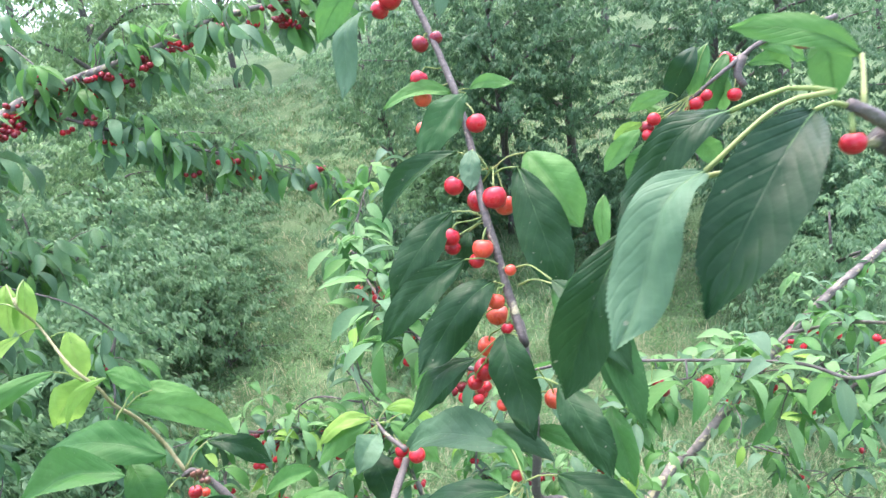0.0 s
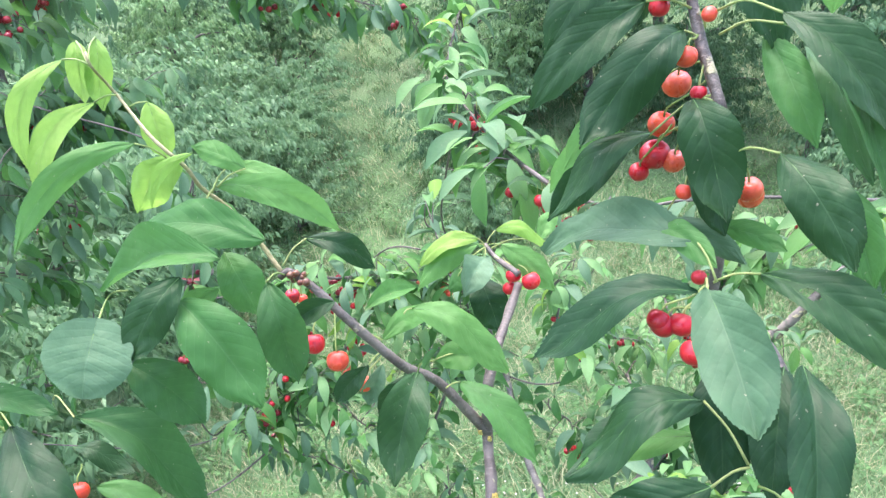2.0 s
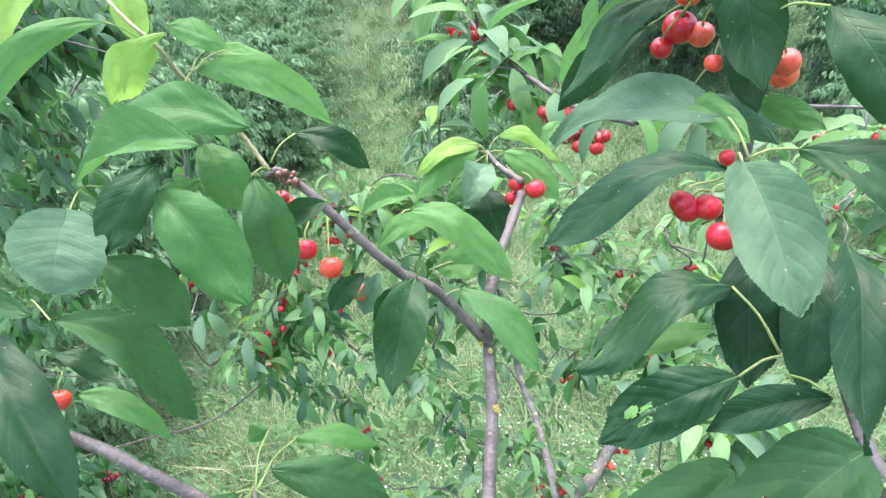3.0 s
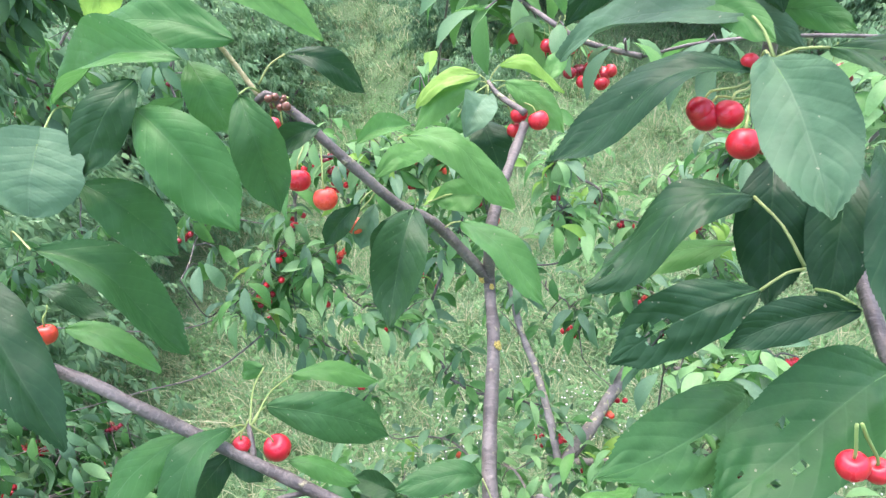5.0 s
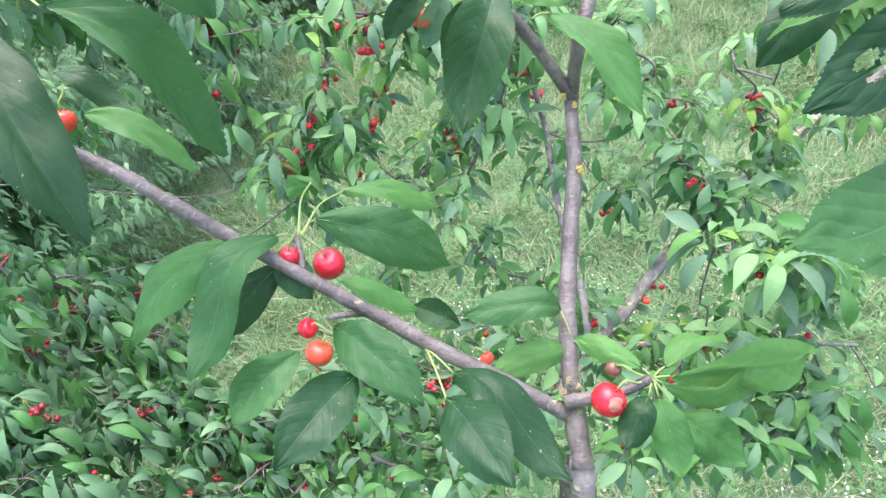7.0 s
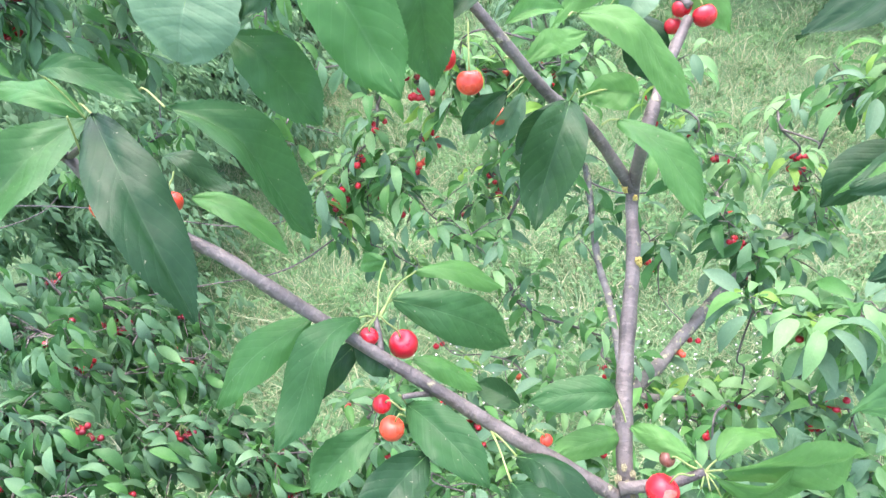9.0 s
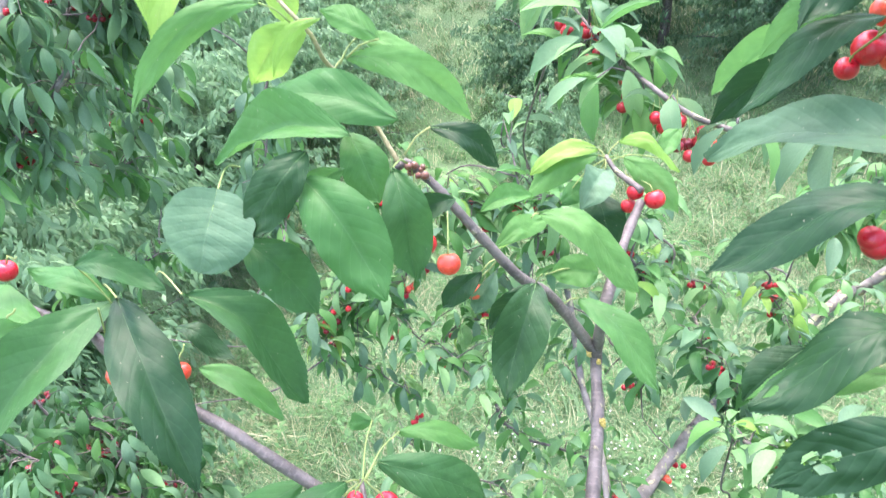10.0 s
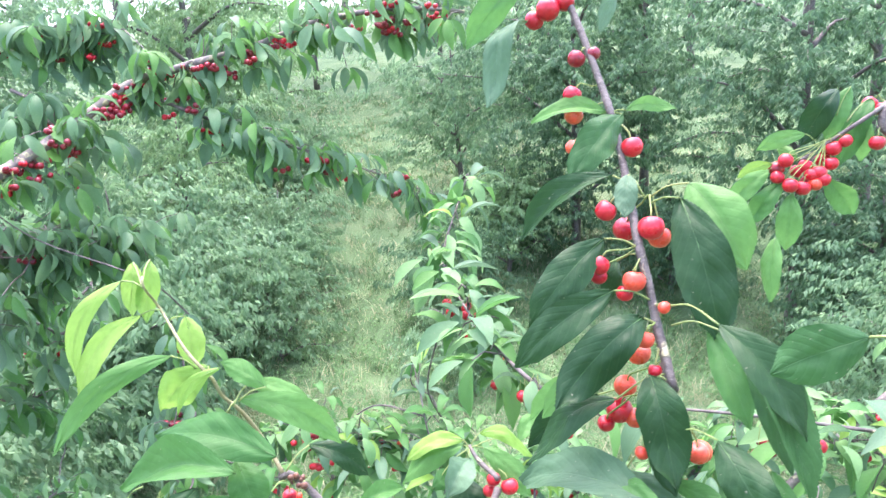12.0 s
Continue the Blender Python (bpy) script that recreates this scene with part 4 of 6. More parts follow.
branch("limb", [(-0.76, 1.96, 3.29), (-0.54, 2.00, 3.31), (-0.40, 2.00, 3.27)], 96, 34, 0.007, 0.105, "light", 0.1)
branch("limb", [(-2.02, 1.32, 2.87), (-1.81, 1.26, 2.82), (-1.63, 1.22, 2.79)], 170, 16, 0.006, 0.11, "dark", 0.12)
branch("limb", [(-1.86, 1.01, 2.79), (-1.69, 1.00, 2.73), (-1.50, 1.01, 2.67)], 170, 16, 0.006, 0.11, "dark", 0.12)
branch("limb", [(-1.73, 0.83, 2.70), (-1.56, 0.82, 2.63), (-1.36, 0.85, 2.60)], 170, 16, 0.006, 0.11, "dark", 0.12)
branch("limb", [(-1.21, 1.15, 2.43), (-0.99, 1.25, 2.41), (-0.77, 1.30, 2.33)], 110, 12, 0.006, 0.10, "dark", 0.13)
branch("limb", [(-0.92, 1.49, 2.36), (-0.67, 1.53, 2.34), (-0.42, 1.49, 2.32)], 80, 12, 0.006, 0.10, "dark", 0.13)
branch("limb", [(-0.63, 1.27, 2.26), (-0.37, 1.33, 2.26), (-0.15, 1.32, 2.19)], 90, 12, 0.006, 0.10, "mid", 0.13)
branch("limb", [(0.03, 1.42, 2.11), (0.29, 1.52, 2.08), (0.53, 1.56, 2.07)], 80, 12, 0.006, 0.10, "mid", 0.13)
branch("limb", [(0.29, 1.78, 2.82), (0.19, 1.79, 2.92), (0.09, 1.81, 3.01)], 60, 8, 0.005, 0.105, "dark", 0.10)
branch("limb", [(0.38, 1.45, 2.61), (0.43, 1.49, 2.69), (0.5, 1.55, 2.78)], 70, 8, 0.005, 0.105, "mid", 0.10)
branch("limb", [(0.16, 1.41, 2.62), (0.12, 1.3, 2.58), (0.05, 1.2, 2.54), (-0.03, 1.13, 2.51)], 80, 6, 0.005, 0.105, "mid", 0.10)
branch("limb", [(0.38, 1.45, 2.61), (0.43, 1.33, 2.53), (0.49, 1.24, 2.44)], 80, 4, 0.005, 0.105, "mid", 0.10)
branch("limb", [(-0.83, 1.85, 2.94), (-0.66, 1.8, 2.91), (-0.5, 1.71, 2.84)], 60, 5, 0.004, 0.10, "mid", 0.12)
branch("limb", [(-0.64, 2.19, 3.05), (-0.48, 2.1, 2.99), (-0.36, 2.0, 2.91)], 55, 8, 0.004, 0.10, "mid", 0.12)
branch("limb", [(-0.11, 1.99, 2.83), (-0.04, 1.87, 2.76), (-0.01, 1.76, 2.69)], 35, 6, 0.004, 0.10, "dark", 0.12)
branch("limb", [(-0.8, 1.21, 2.54), (-0.62, 1.2, 2.49), (-0.43, 1.18, 2.42)], 60, 3, 0.004, 0.10, "dark", 0.12)
branch("limb", [(1.02, 2.09, 3.17), (1.16, 2.07, 3.08), (1.29, 2.05, 2.97)], 80, 10, 0.004, 0.10, "light", 0.12)
branch("limb", [(0.86, 2.05, 3.03), (1.02, 2.03, 2.93), (1.23, 2.0, 2.81)], 70, 5, 0.004, 0.10, "light", 0.12)
# neighbour tree with hanging fruit
branch("upper_limb", [(-1.70, 1.85, 4.19), (-1.64, 2.03, 4.26), (-1.54, 2.23, 4.38), (-1.45, 2.37, 4.48), (-1.26, 2.45, 4.54), (-1.04, 2.55, 4.60), (-0.82, 2.64, 4.68), (-0.54, 2.74, 4.72), (-0.28, 2.82, 4.70)], 440, 260, 0.020, 0.11, "light", 0.13)
branch("fruit_limb", [(-1.45, 2.37, 4.48), (-1.31, 2.42, 4.40), (-1.07, 2.47, 4.29), (-0.84, 2.53, 4.20), (-0.60, 2.59, 4.10), (-0.41, 2.64, 4.01)], 256, 57, 0.007, 0.105, "light", 0.11)
branch("limb", [(-1.80, 2.25, 4.26), (-1.90, 2.12, 4.13), (-2.01, 2.03, 3.96), (-2.14, 1.91, 3.74), (-2.45, 1.80, 3.50)], 192, 26, 0.024, 0.11, "mid", 0.16)
branch("limb", [(-1.89, 2.08, 3.75), (-2.01, 2.01, 3.63), (-2.14, 1.93, 3.51), (-2.28, 1.87, 3.42)], 192, 18, 0.014, 0.11, "dark", 0.16)
branch("limb", [(-1.93, 2.38, 3.90), (-1.78, 2.50, 3.89), (-1.61, 2.63, 3.93)], 192, 18, 0.01, 0.11, "mid", 0.15)
branch("limb", [(-2.01, 2.45, 4.70), (-1.85, 2.58, 4.69), (-1.63, 2.71, 4.71)], 192, 34, 0.01, 0.11, "mid", 0.14)
branch("limb", [(-2.08, 2.37, 3.87), (-1.98, 2.54, 3.93), (-1.90, 2.82, 4.00)], 160, 13, 0.01, 0.11, "mid", 0.15)
branch("limb", [(-2.37, 2.34, 3.97), (-2.24, 2.50, 4.00), (-2.09, 2.60, 3.88)], 109, 13, 0.01, 0.12, "mid", 0.18)
branch("limb", [(-2.21, 2.16, 3.73), (-2.10, 2.30, 3.73), (-2.00, 2.51, 3.64)], 109, 10, 0.01, 0.12, "mid", 0.2)
branch("limb", [(-2.54, 2.23, 3.36), (-2.39, 2.34, 3.26), (-2.19, 2.59, 3.20)], 109, 8, 0.01, 0.12, "dark", 0.2)
branch("limb", [(-2.20, 3.12, 3.59), (-2.35, 2.86, 3.38), (-2.54, 2.69, 3.36)], 96, 5, 0.01, 0.12, "dark", 0.22)
branch("limb", [(-2.20, 2.58, 3.56), (-2.08, 2.67, 3.43), (-2.24, 2.59, 3.19)], 96, 5, 0.01, 0.12, "dark", 0.2)
branch("limb", [(-1.93, 2.41, 4.49), (-1.79, 2.40, 4.36), (-1.71, 2.36, 4.13)], 96, 21, 0.01, 0.12, "mid", 0.16)
finish_branches()

# ---- the tree whose top surrounds the camera ----
tree = thing("cherry_tree", (-0.10, 0.46, 0.0), "cherry tree top with glossy leaves and ripening red cherries", "tree", "fruit trees")
stem("trunk", [(-0.1545, 0.418, 3.643), (-0.151, 0.398, 3.60), (-0.145, 0.395, 3.4), (-0.12, 0.43, 2.4), (-0.10, 0.46, -0.03)], 0.0082, 0.055, "old_bark")
stem("rising_branch", [(0.089, 0.344, 3.861), (0.04, 0.33, 3.75), (-0.06, 0.38, 3.45), (-0.13, 0.41, 3.1)], 0.0072, 0.012)
stem("rising_branch", [(0.135, 0.222, 4.36), (0.22, 0.20, 4.28), (0.27, 0.20, 4.0), (0.12, 0.28, 3.5), (-0.12, 0.42, 2.9)], 0.004, 0.012)
# leader, its side branch and the cut tip
stem("leader", [(-0.121, 0.821, 3.896), (-0.137, 0.778, 3.874), (-0.157, 0.694, 3.848), (-0.165, 0.685, 3.780), (-0.162, 0.629, 3.747), (-0.166, 0.529, 3.707), (-0.164, 0.479, 3.677), (-0.160, 0.451, 3.658), (-0.153, 0.410, 3.640)], 0.0050, 0.0076, "bark")
stem("side_branch", [(-0.165, 0.687, 3.783), (-0.180, 0.687, 3.810), (-0.212, 0.684, 3.859), (-0.241, 0.666, 3.893), (-0.286, 0.659, 3.956), (-0.311, 0.668, 3.982), (-0.331, 0.674, 3.999)], 0.0058, 0.0042, "bark")
stem("spur", [(-0.331, 0.674, 3.999), (-0.340, 0.671, 4.007), (-0.348, 0.667, 4.002)], 0.0045, 0.003, "bark")
stem("shoot", [(-0.347, 0.674, 4.004), (-0.370, 0.684, 4.042), (-0.383, 0.668, 4.082), (-0.395, 0.655, 4.106), (-0.399, 0.645, 4.130), (-0.423, 0.647, 4.159), (-0.463, 0.678, 4.196), (-0.460, 0.651, 4.225), (-0.463, 0.655, 4.236)], 0.0024, 0.0012, "young_bark")
stem("spur", [(-0.120, 0.826, 3.907), (-0.148, 0.851, 3.920), (-0.160, 0.867, 3.932)], 0.004, 0.0022, "bark")
# dried flower remains on the knob, built with the cherry shape
near_cherry((-0.337, 0.668, 4.004), 0.0036, "dried", (-0.338, 0.672, 3.999))
near_cherry((-0.332, 0.671, 4.004), 0.0037, "dried", (-0.332, 0.674, 4.000))
near_cherry((-0.327, 0.672, 3.999), 0.0028, "dried", (-0.326, 0.673, 3.995))
near_cherry((-0.321, 0.664, 3.997), 0.0040, "dried", (-0.323, 0.671, 3.991))
near_cherry((-0.328, 0.666, 3.996), 0.0031, "dried", (-0.329, 0.670, 3.991))
near_cherry((-0.337, 0.674, 3.996), 0.0035, "dried", (-0.335, 0.671, 3.995))
near_cherry((-0.320, 0.671, 3.989), 0.0035, "dried", (-0.319, 0.669, 3.987))
near_cherry((-0.325, 0.674, 4.001), 0.0030, "dried", (-0.324, 0.674, 3.998))
lichen((-0.158, 0.626, 3.749), 0.0050, 0)
lichen((-0.162, 0.619, 3.743), 0.0028, 1)
lichen((-0.171, 0.686, 3.789), 0.005, 2)
lichen((-0.163, 0.681, 3.781), 0.0036, 3)
lichen((-0.176, 0.690, 3.795), 0.0036, 4)
lichen((-0.172, 0.694, 3.798), 0.003, 5)
lichen((-0.161, 0.450, 3.668), 0.0042, 20)
lichen((-0.168, 0.452, 3.673), 0.0035, 21)
lichen((-0.157, 0.457, 3.675), 0.0027, 22)
lichen((-0.164, 0.459, 3.679), 0.0029, 23)
lichen((-0.157, 0.445, 3.661), 0.0040, 24)
lichen((-0.165, 0.442, 3.660), 0.0037, 25)
lichen((-0.160, 0.436, 3.653), 0.0038, 26)
# low branch
stem("low_branch", [(-0.165, 0.443, 3.660), (-0.219, 0.450, 3.693), (-0.256, 0.456, 3.711), (-0.300, 0.463, 3.738), (-0.347, 0.470, 3.766), (-0.392, 0.477, 3.793), (-0.427, 0.475, 3.826), (-0.461, 0.477, 3.854), (-0.493, 0.478, 3.873), (-0.546, 0.492, 3.891), (-0.608, 0.527, 3.904), (-0.597, 0.503, 3.933), (-0.659, 0.529, 3.923), (-0.761, 0.543, 3.956)], 0.0058, 0.0041, "bark")
stem("spur", [(-0.352, 0.472, 3.768), (-0.357, 0.487, 3.776), (-0.363, 0.500, 3.781)], 0.0030, 0.0020, "bark")
stem("spur", [(-0.607, 0.528, 3.904), (-0.568, 0.508, 3.929), (-0.568, 0.521, 3.939)], 0.003, 0.0018, "bark")
stem("spur", [(-0.310, 0.465, 3.738), (-0.323, 0.457, 3.744), (-0.332, 0.451, 3.747)], 0.0026, 0.0018, "bark")
stem("spur", [(-0.167, 0.445, 3.671), (-0.130, 0.453, 3.675), (-0.105, 0.461, 3.683)], 0.0052, 0.0035, "bark")
# cherry-laden branch
stem("fruit_branch", [(-0.037, 0.822, 4.515), (-0.027, 0.802, 4.489), (-0.009, 0.770, 4.435), (0.009, 0.732, 4.372), (0.017, 0.695, 4.320), (0.020, 0.636, 4.266), (0.027, 0.612, 4.226), (0.032, 0.594, 4.191), (0.039, 0.566, 4.153), (0.040, 0.611, 4.155), (0.042, 0.582, 4.099), (0.039, 0.559, 4.053), (0.034, 0.553, 4.004), (0.062, 0.566, 3.985), (0.080, 0.535, 3.960), (0.072, 0.425, 3.925), (0.078, 0.378, 3.900), (0.089, 0.344, 3.861)], 0.0034, 0.0048, "bark")
stem("twig", [(0.141, 0.217, 4.360), (0.130, 0.214, 4.367), (0.122, 0.214, 4.372)], 0.0028, 0.0016, "bark")
# leaves of the light shoot
near_leaf((-0.484, 0.651, 4.233), (-0.506, 0.594, 4.152), (0.64, -0.70, 0.31), 0.018, "yellow", 0.1, stalk=(-0.460, 0.651, 4.225), sway=0.20)
near_leaf((-0.477, 0.664, 4.192), (-0.502, 0.585, 4.128), (0.70, -0.57, 0.43), 0.021, "yellow", 0.1, stalk=(-0.460, 0.673, 4.195), sway=0.17)
near_leaf((-0.436, 0.639, 4.157), (-0.504, 0.541, 4.101), (0.67, -0.66, 0.34), 0.022, "light", 0.1, stalk=(-0.417, 0.651, 4.138), sway=0.15)
near_leaf((-0.487, 0.683, 4.244), (-0.482, 0.658, 4.193), (0.56, -0.72, 0.41), 0.020, "yellow", 0.05, stalk=(-0.462, 0.651, 4.225), sway=0.02)
near_leaf((-0.473, 0.691, 4.245), (-0.472, 0.666, 4.183), (0.71, -0.65, 0.28), 0.022, "yellow", 0.05, stalk=(-0.462, 0.651, 4.225), sway=0.02)
near_leaf((-0.438, 0.683, 4.184), (-0.429, 0.673, 4.131), (0.50, -0.84, 0.23), 0.028, "yellow", 0.1, stalk=(-0.453, 0.674, 4.182), sway=-0.00)
near_leaf((-0.412, 0.666, 4.134), (-0.470, 0.666, 4.085), (0.455, -0.814, 0.360), 0.040, "yellow", 0.12, stalk=(-0.404, 0.650, 4.130), sway=0.07)
near_leaf((-0.386, 0.641, 4.143), (-0.424, 0.615, 4.104), (0.408, -0.760, 0.505), 0.012, "yellow", 0.16, sway=0.16)
near_leaf((-0.337, 0.631, 4.127), (-0.387, 0.643, 4.148), (0.01, -0.86, 0.51), 0.021, "light", 0.1, stalk=(-0.363, 0.623, 4.115), sway=0.05)
near_leaf((-0.368, 0.631, 4.114), (-0.273, 0.655, 4.052), (0.42, -0.85, 0.32), 0.029, "light", 0.14, stalk=(-0.374, 0.617, 4.105), sway=-0.12)
near_leaf((-0.358, 0.639, 4.127), (-0.306, 0.662, 4.085), (0.67, -0.28, 0.68), 0.023, "light", 0.15, stalk=(-0.368, 0.620, 4.111), sway=-0.04)
near_leaf((-0.315, 0.583, 4.079), (-0.446, 0.608, 4.083), (-0.10, -0.65, 0.75), 0.043, "mid", 0.12, sway=0.05)
near_leaf((-0.345, 0.560, 4.075), (-0.472, 0.578, 4.045), (-0.26, -0.55, 0.79), 0.043, "mid", 0.12, sway=0.05)
near_leaf((-0.376, 0.547, 4.068), (-0.409, 0.500, 4.019), (0.49, -0.77, 0.40), 0.033, "dark", 0.12, sway=0.07)
near_leaf((-0.382, 0.544, 4.048), (-0.316, 0.505, 3.969), (0.35, -0.69, 0.63), 0.050, "mid", 0.1, sway=-0.03)
near_leaf((-0.435, 0.528, 4.003), (-0.388, 0.534, 3.933), (0.63, -0.69, 0.36), 0.042, "green", 0.1, sway=-0.05)
near_leaf((-0.437, 0.508, 4.042), (-0.441, 0.477, 4.005), (0.61, -0.64, 0.47), 0.059, "pale", 0.1, stalk=(-0.467, 0.605, 4.031), sway=0.03)
near_leaf((-0.328, 0.594, 4.035), (-0.313, 0.572, 3.944), (0.42, -0.86, 0.28), 0.039, "green", 0.15, stalk=(-0.326, 0.629, 4.024), sway=-0.00)
near_leaf((-0.367, 0.610, 4.059), (-0.342, 0.592, 4.004), (0.41, -0.79, 0.45), 0.037, "mid", 0.1, sway=-0.01)
near_leaf((-0.360, 0.572, 4.044), (-0.400, 0.576, 4.014), (-0.11, -0.99, 0.03), 0.021, "light", 0.1, sway=0.08)
near_leaf((-0.292, 0.652, 3.980), (-0.336, 0.631, 3.964), (0.25, -0.86, 0.45), 0.022, "dark", 0.1, sway=0.09)
near_leaf((-0.315, 0.675, 4.039), (-0.258, 0.697, 3.990), (0.63, -0.63, 0.46), 0.025, "dark", 0.2, stalk=(-0.332, 0.645, 4.025), sway=-0.04)
near_leaf((-0.219, 0.657, 3.964), (-0.131, 0.644, 3.893), (0.51, -0.48, 0.72), 0.037, "light", 0.18, stalk=(-0.224, 0.643, 3.967), sway=-0.02)
near_leaf((-0.183, 0.662, 3.872), (-0.109, 0.608, 3.808), (0.34, -0.48, 0.81), 0.036, "mid", 0.15, stalk=(-0.196, 0.649, 3.874), sway=-0.01)
near_leaf((-0.222, 0.650, 3.895), (-0.242, 0.562, 3.829), (0.25, -0.62, 0.74), 0.044, "dark", 0.12, stalk=(-0.216, 0.646, 3.907), sway=0.03)
near_leaf((-0.224, 0.641, 3.900), (-0.265, 0.628, 3.855), (-0.04, -0.95, 0.30), 0.022, "dark", 0.1, sway=0.05)
near_leaf((-0.275, 0.662, 3.898), (-0.314, 0.653, 3.860), (0.02, -0.98, 0.21), 0.023, "dark", 0.1, stalk=(-0.263, 0.679, 3.902), sway=0.06)
near_leaf((-0.263, 0.672, 3.891), (-0.284, 0.662, 3.847), (0.10, -0.98, 0.17), 0.022, "pale", 0.1, sway=0.03)
near_leaf((-0.165, 0.717, 3.866), (-0.213, 0.697, 3.877), (0.43, -0.81, 0.39), 0.031, "light", 0.1, stalk=(-0.217, 0.695, 3.876), sway=0.07)
near_leaf((-0.266, 0.699, 3.904), (-0.214, 0.756, 3.910), (0.46, -0.49, 0.74), 0.025, "light", 0.1, stalk=(-0.282, 0.700, 3.911), sway=-0.05)
near_leaf((-0.284, 0.721, 3.932), (-0.237, 0.775, 3.925), (0.54, -0.37, 0.76), 0.023, "mid", 0.1, sway=-0.05)
# leaves at the leader tip
near_leaf((-0.169, 0.869, 3.940), (-0.247, 0.872, 3.904), (-0.38, -0.48, 0.79), 0.028, "yellow", 0.18, stalk=(-0.160, 0.865, 3.929), sway=0.04)
near_leaf((-0.168, 0.866, 3.933), (-0.258, 0.874, 3.867), (-0.50, -0.61, 0.61), 0.036, "light", 0.18, stalk=(-0.160, 0.865, 3.929), sway=0.04)
near_leaf((-0.160, 0.850, 3.922), (-0.185, 0.799, 3.896), (0.35, -0.56, 0.75), 0.038, "pale", 0.18, stalk=(-0.160, 0.865, 3.929), sway=0.05)
near_leaf((-0.146, 0.876, 3.946), (-0.074, 0.889, 3.903), (0.52, -0.43, 0.74), 0.028, "yellow", 0.18, stalk=(-0.160, 0.865, 3.929), sway=-0.04)
near_leaf((-0.140, 0.859, 3.933), (-0.079, 0.839, 3.873), (0.06, -0.92, 0.38), 0.032, "light", 0.18, stalk=(-0.160, 0.865, 3.929), sway=-0.07)
near_leaf((-0.171, 0.856, 3.892), (-0.150, 0.817, 3.831), (0.05, -0.83, 0.55), 0.046, "dark", 0.18, stalk=(-0.160, 0.865, 3.929), sway=-0.02)
near_leaf((-0.209, 0.835, 3.886), (-0.178, 0.857, 3.896), (0.36, -0.77, 0.53), 0.025, "mid", 0.18, stalk=(-0.160, 0.865, 3.929), sway=-0.09)
near_leaf((-0.093, 0.944, 3.897), (-0.068, 0.988, 3.918), (0.37, -0.56, 0.74), 0.025, "light", 0.1, stalk=(-0.162, 0.919, 3.899), sway=-0.05)
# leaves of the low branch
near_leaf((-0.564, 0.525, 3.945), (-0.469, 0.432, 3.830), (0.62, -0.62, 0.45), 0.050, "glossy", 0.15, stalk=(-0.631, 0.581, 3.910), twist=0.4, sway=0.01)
near_leaf((-0.503, 0.529, 3.949), (-0.425, 0.547, 3.820), (0.85, -0.19, 0.49), 0.049, "green", 0.14, stalk=(-0.579, 0.594, 3.922), sway=-0.02)
near_leaf((-0.509, 0.527, 3.871), (-0.435, 0.520, 3.825), (0.53, -0.04, 0.85), 0.029, "mid", 0.12, sway=0.00)
near_leaf((-0.554, 0.567, 3.884), (-0.499, 0.566, 3.850), (0.51, -0.25, 0.82), 0.021, "dark", 0.1, sway=-0.02)
near_leaf((-0.408, 0.483, 3.790), (-0.492, 0.438, 3.722), (-0.20, -0.69, 0.70), 0.038, "mid", 0.14, stalk=(-0.392, 0.476, 3.793), sway=0.03)
near_leaf((-0.370, 0.486, 3.793), (-0.410, 0.389, 3.749), (-0.05, -0.40, 0.92), 0.037, "green", 0.16, stalk=(-0.363, 0.500, 3.779), sway=0.01)
near_leaf((-0.375, 0.490, 3.764), (-0.425, 0.452, 3.716), (0.17, -0.85, 0.50), 0.028, "dark", 0.1, sway=0.04)
near_leaf((-0.374, 0.482, 3.778), (-0.347, 0.465, 3.751), (0.31, -0.64, 0.70), 0.025, "dark", 0.1, stalk=(-0.363, 0.500, 3.779), sway=-0.03)
near_leaf((-0.357, 0.526, 3.776), (-0.265, 0.559, 3.699), (0.61, -0.67, 0.43), 0.043, "green", 0.16, stalk=(-0.361, 0.500, 3.779), sway=-0.06)
near_leaf((-0.350, 0.575, 3.766), (-0.277, 0.603, 3.728), (0.48, -0.07, 0.87), 0.028, "light", 0.12, stalk=(-0.359, 0.502, 3.780), sway=-0.01)
near_leaf((-0.380, 0.583, 3.769), (-0.409, 0.590, 3.756), (-0.39, -0.83, 0.39), 0.018, "mid", 0.1, stalk=(-0.362, 0.501, 3.780), sway=0.04)
near_leaf((-0.331, 0.454, 3.734), (-0.259, 0.404, 3.716), (-0.07, -0.41, 0.91), 0.036, "green", 0.14, stalk=(-0.335, 0.452, 3.748), sway=-0.04)
near_leaf((-0.348, 0.426, 3.739), (-0.388, 0.379, 3.715), (0.29, -0.62, 0.73), 0.030, "green", 0.12, sway=0.06)
near_leaf((-0.306, 0.416, 3.729), (-0.343, 0.344, 3.723), (0.42, -0.30, 0.86), 0.037, "glossy", 0.12, sway=0.03)
near_leaf((-0.171, 0.502, 3.708), (-0.239, 0.467, 3.735), (0.50, -0.36, 0.79), 0.026, "green", 0.16, stalk=(-0.162, 0.489, 3.687), sway=0.05)
near_leaf((-0.164, 0.492, 3.675), (-0.220, 0.453, 3.689), (0.46, -0.39, 0.80), 0.023, "light", 0.12, sway=0.04)
near_leaf((-0.336, 0.494, 3.741), (-0.283, 0.505, 3.698), (0.64, -0.06, 0.77), 0.022, "mid", 0.1, sway=-0.01)
near_leaf((-0.250, 0.503, 3.685), (-0.291, 0.514, 3.695), (0.03, -0.62, 0.78), 0.022, "dark", 0.1, sway=0.04)
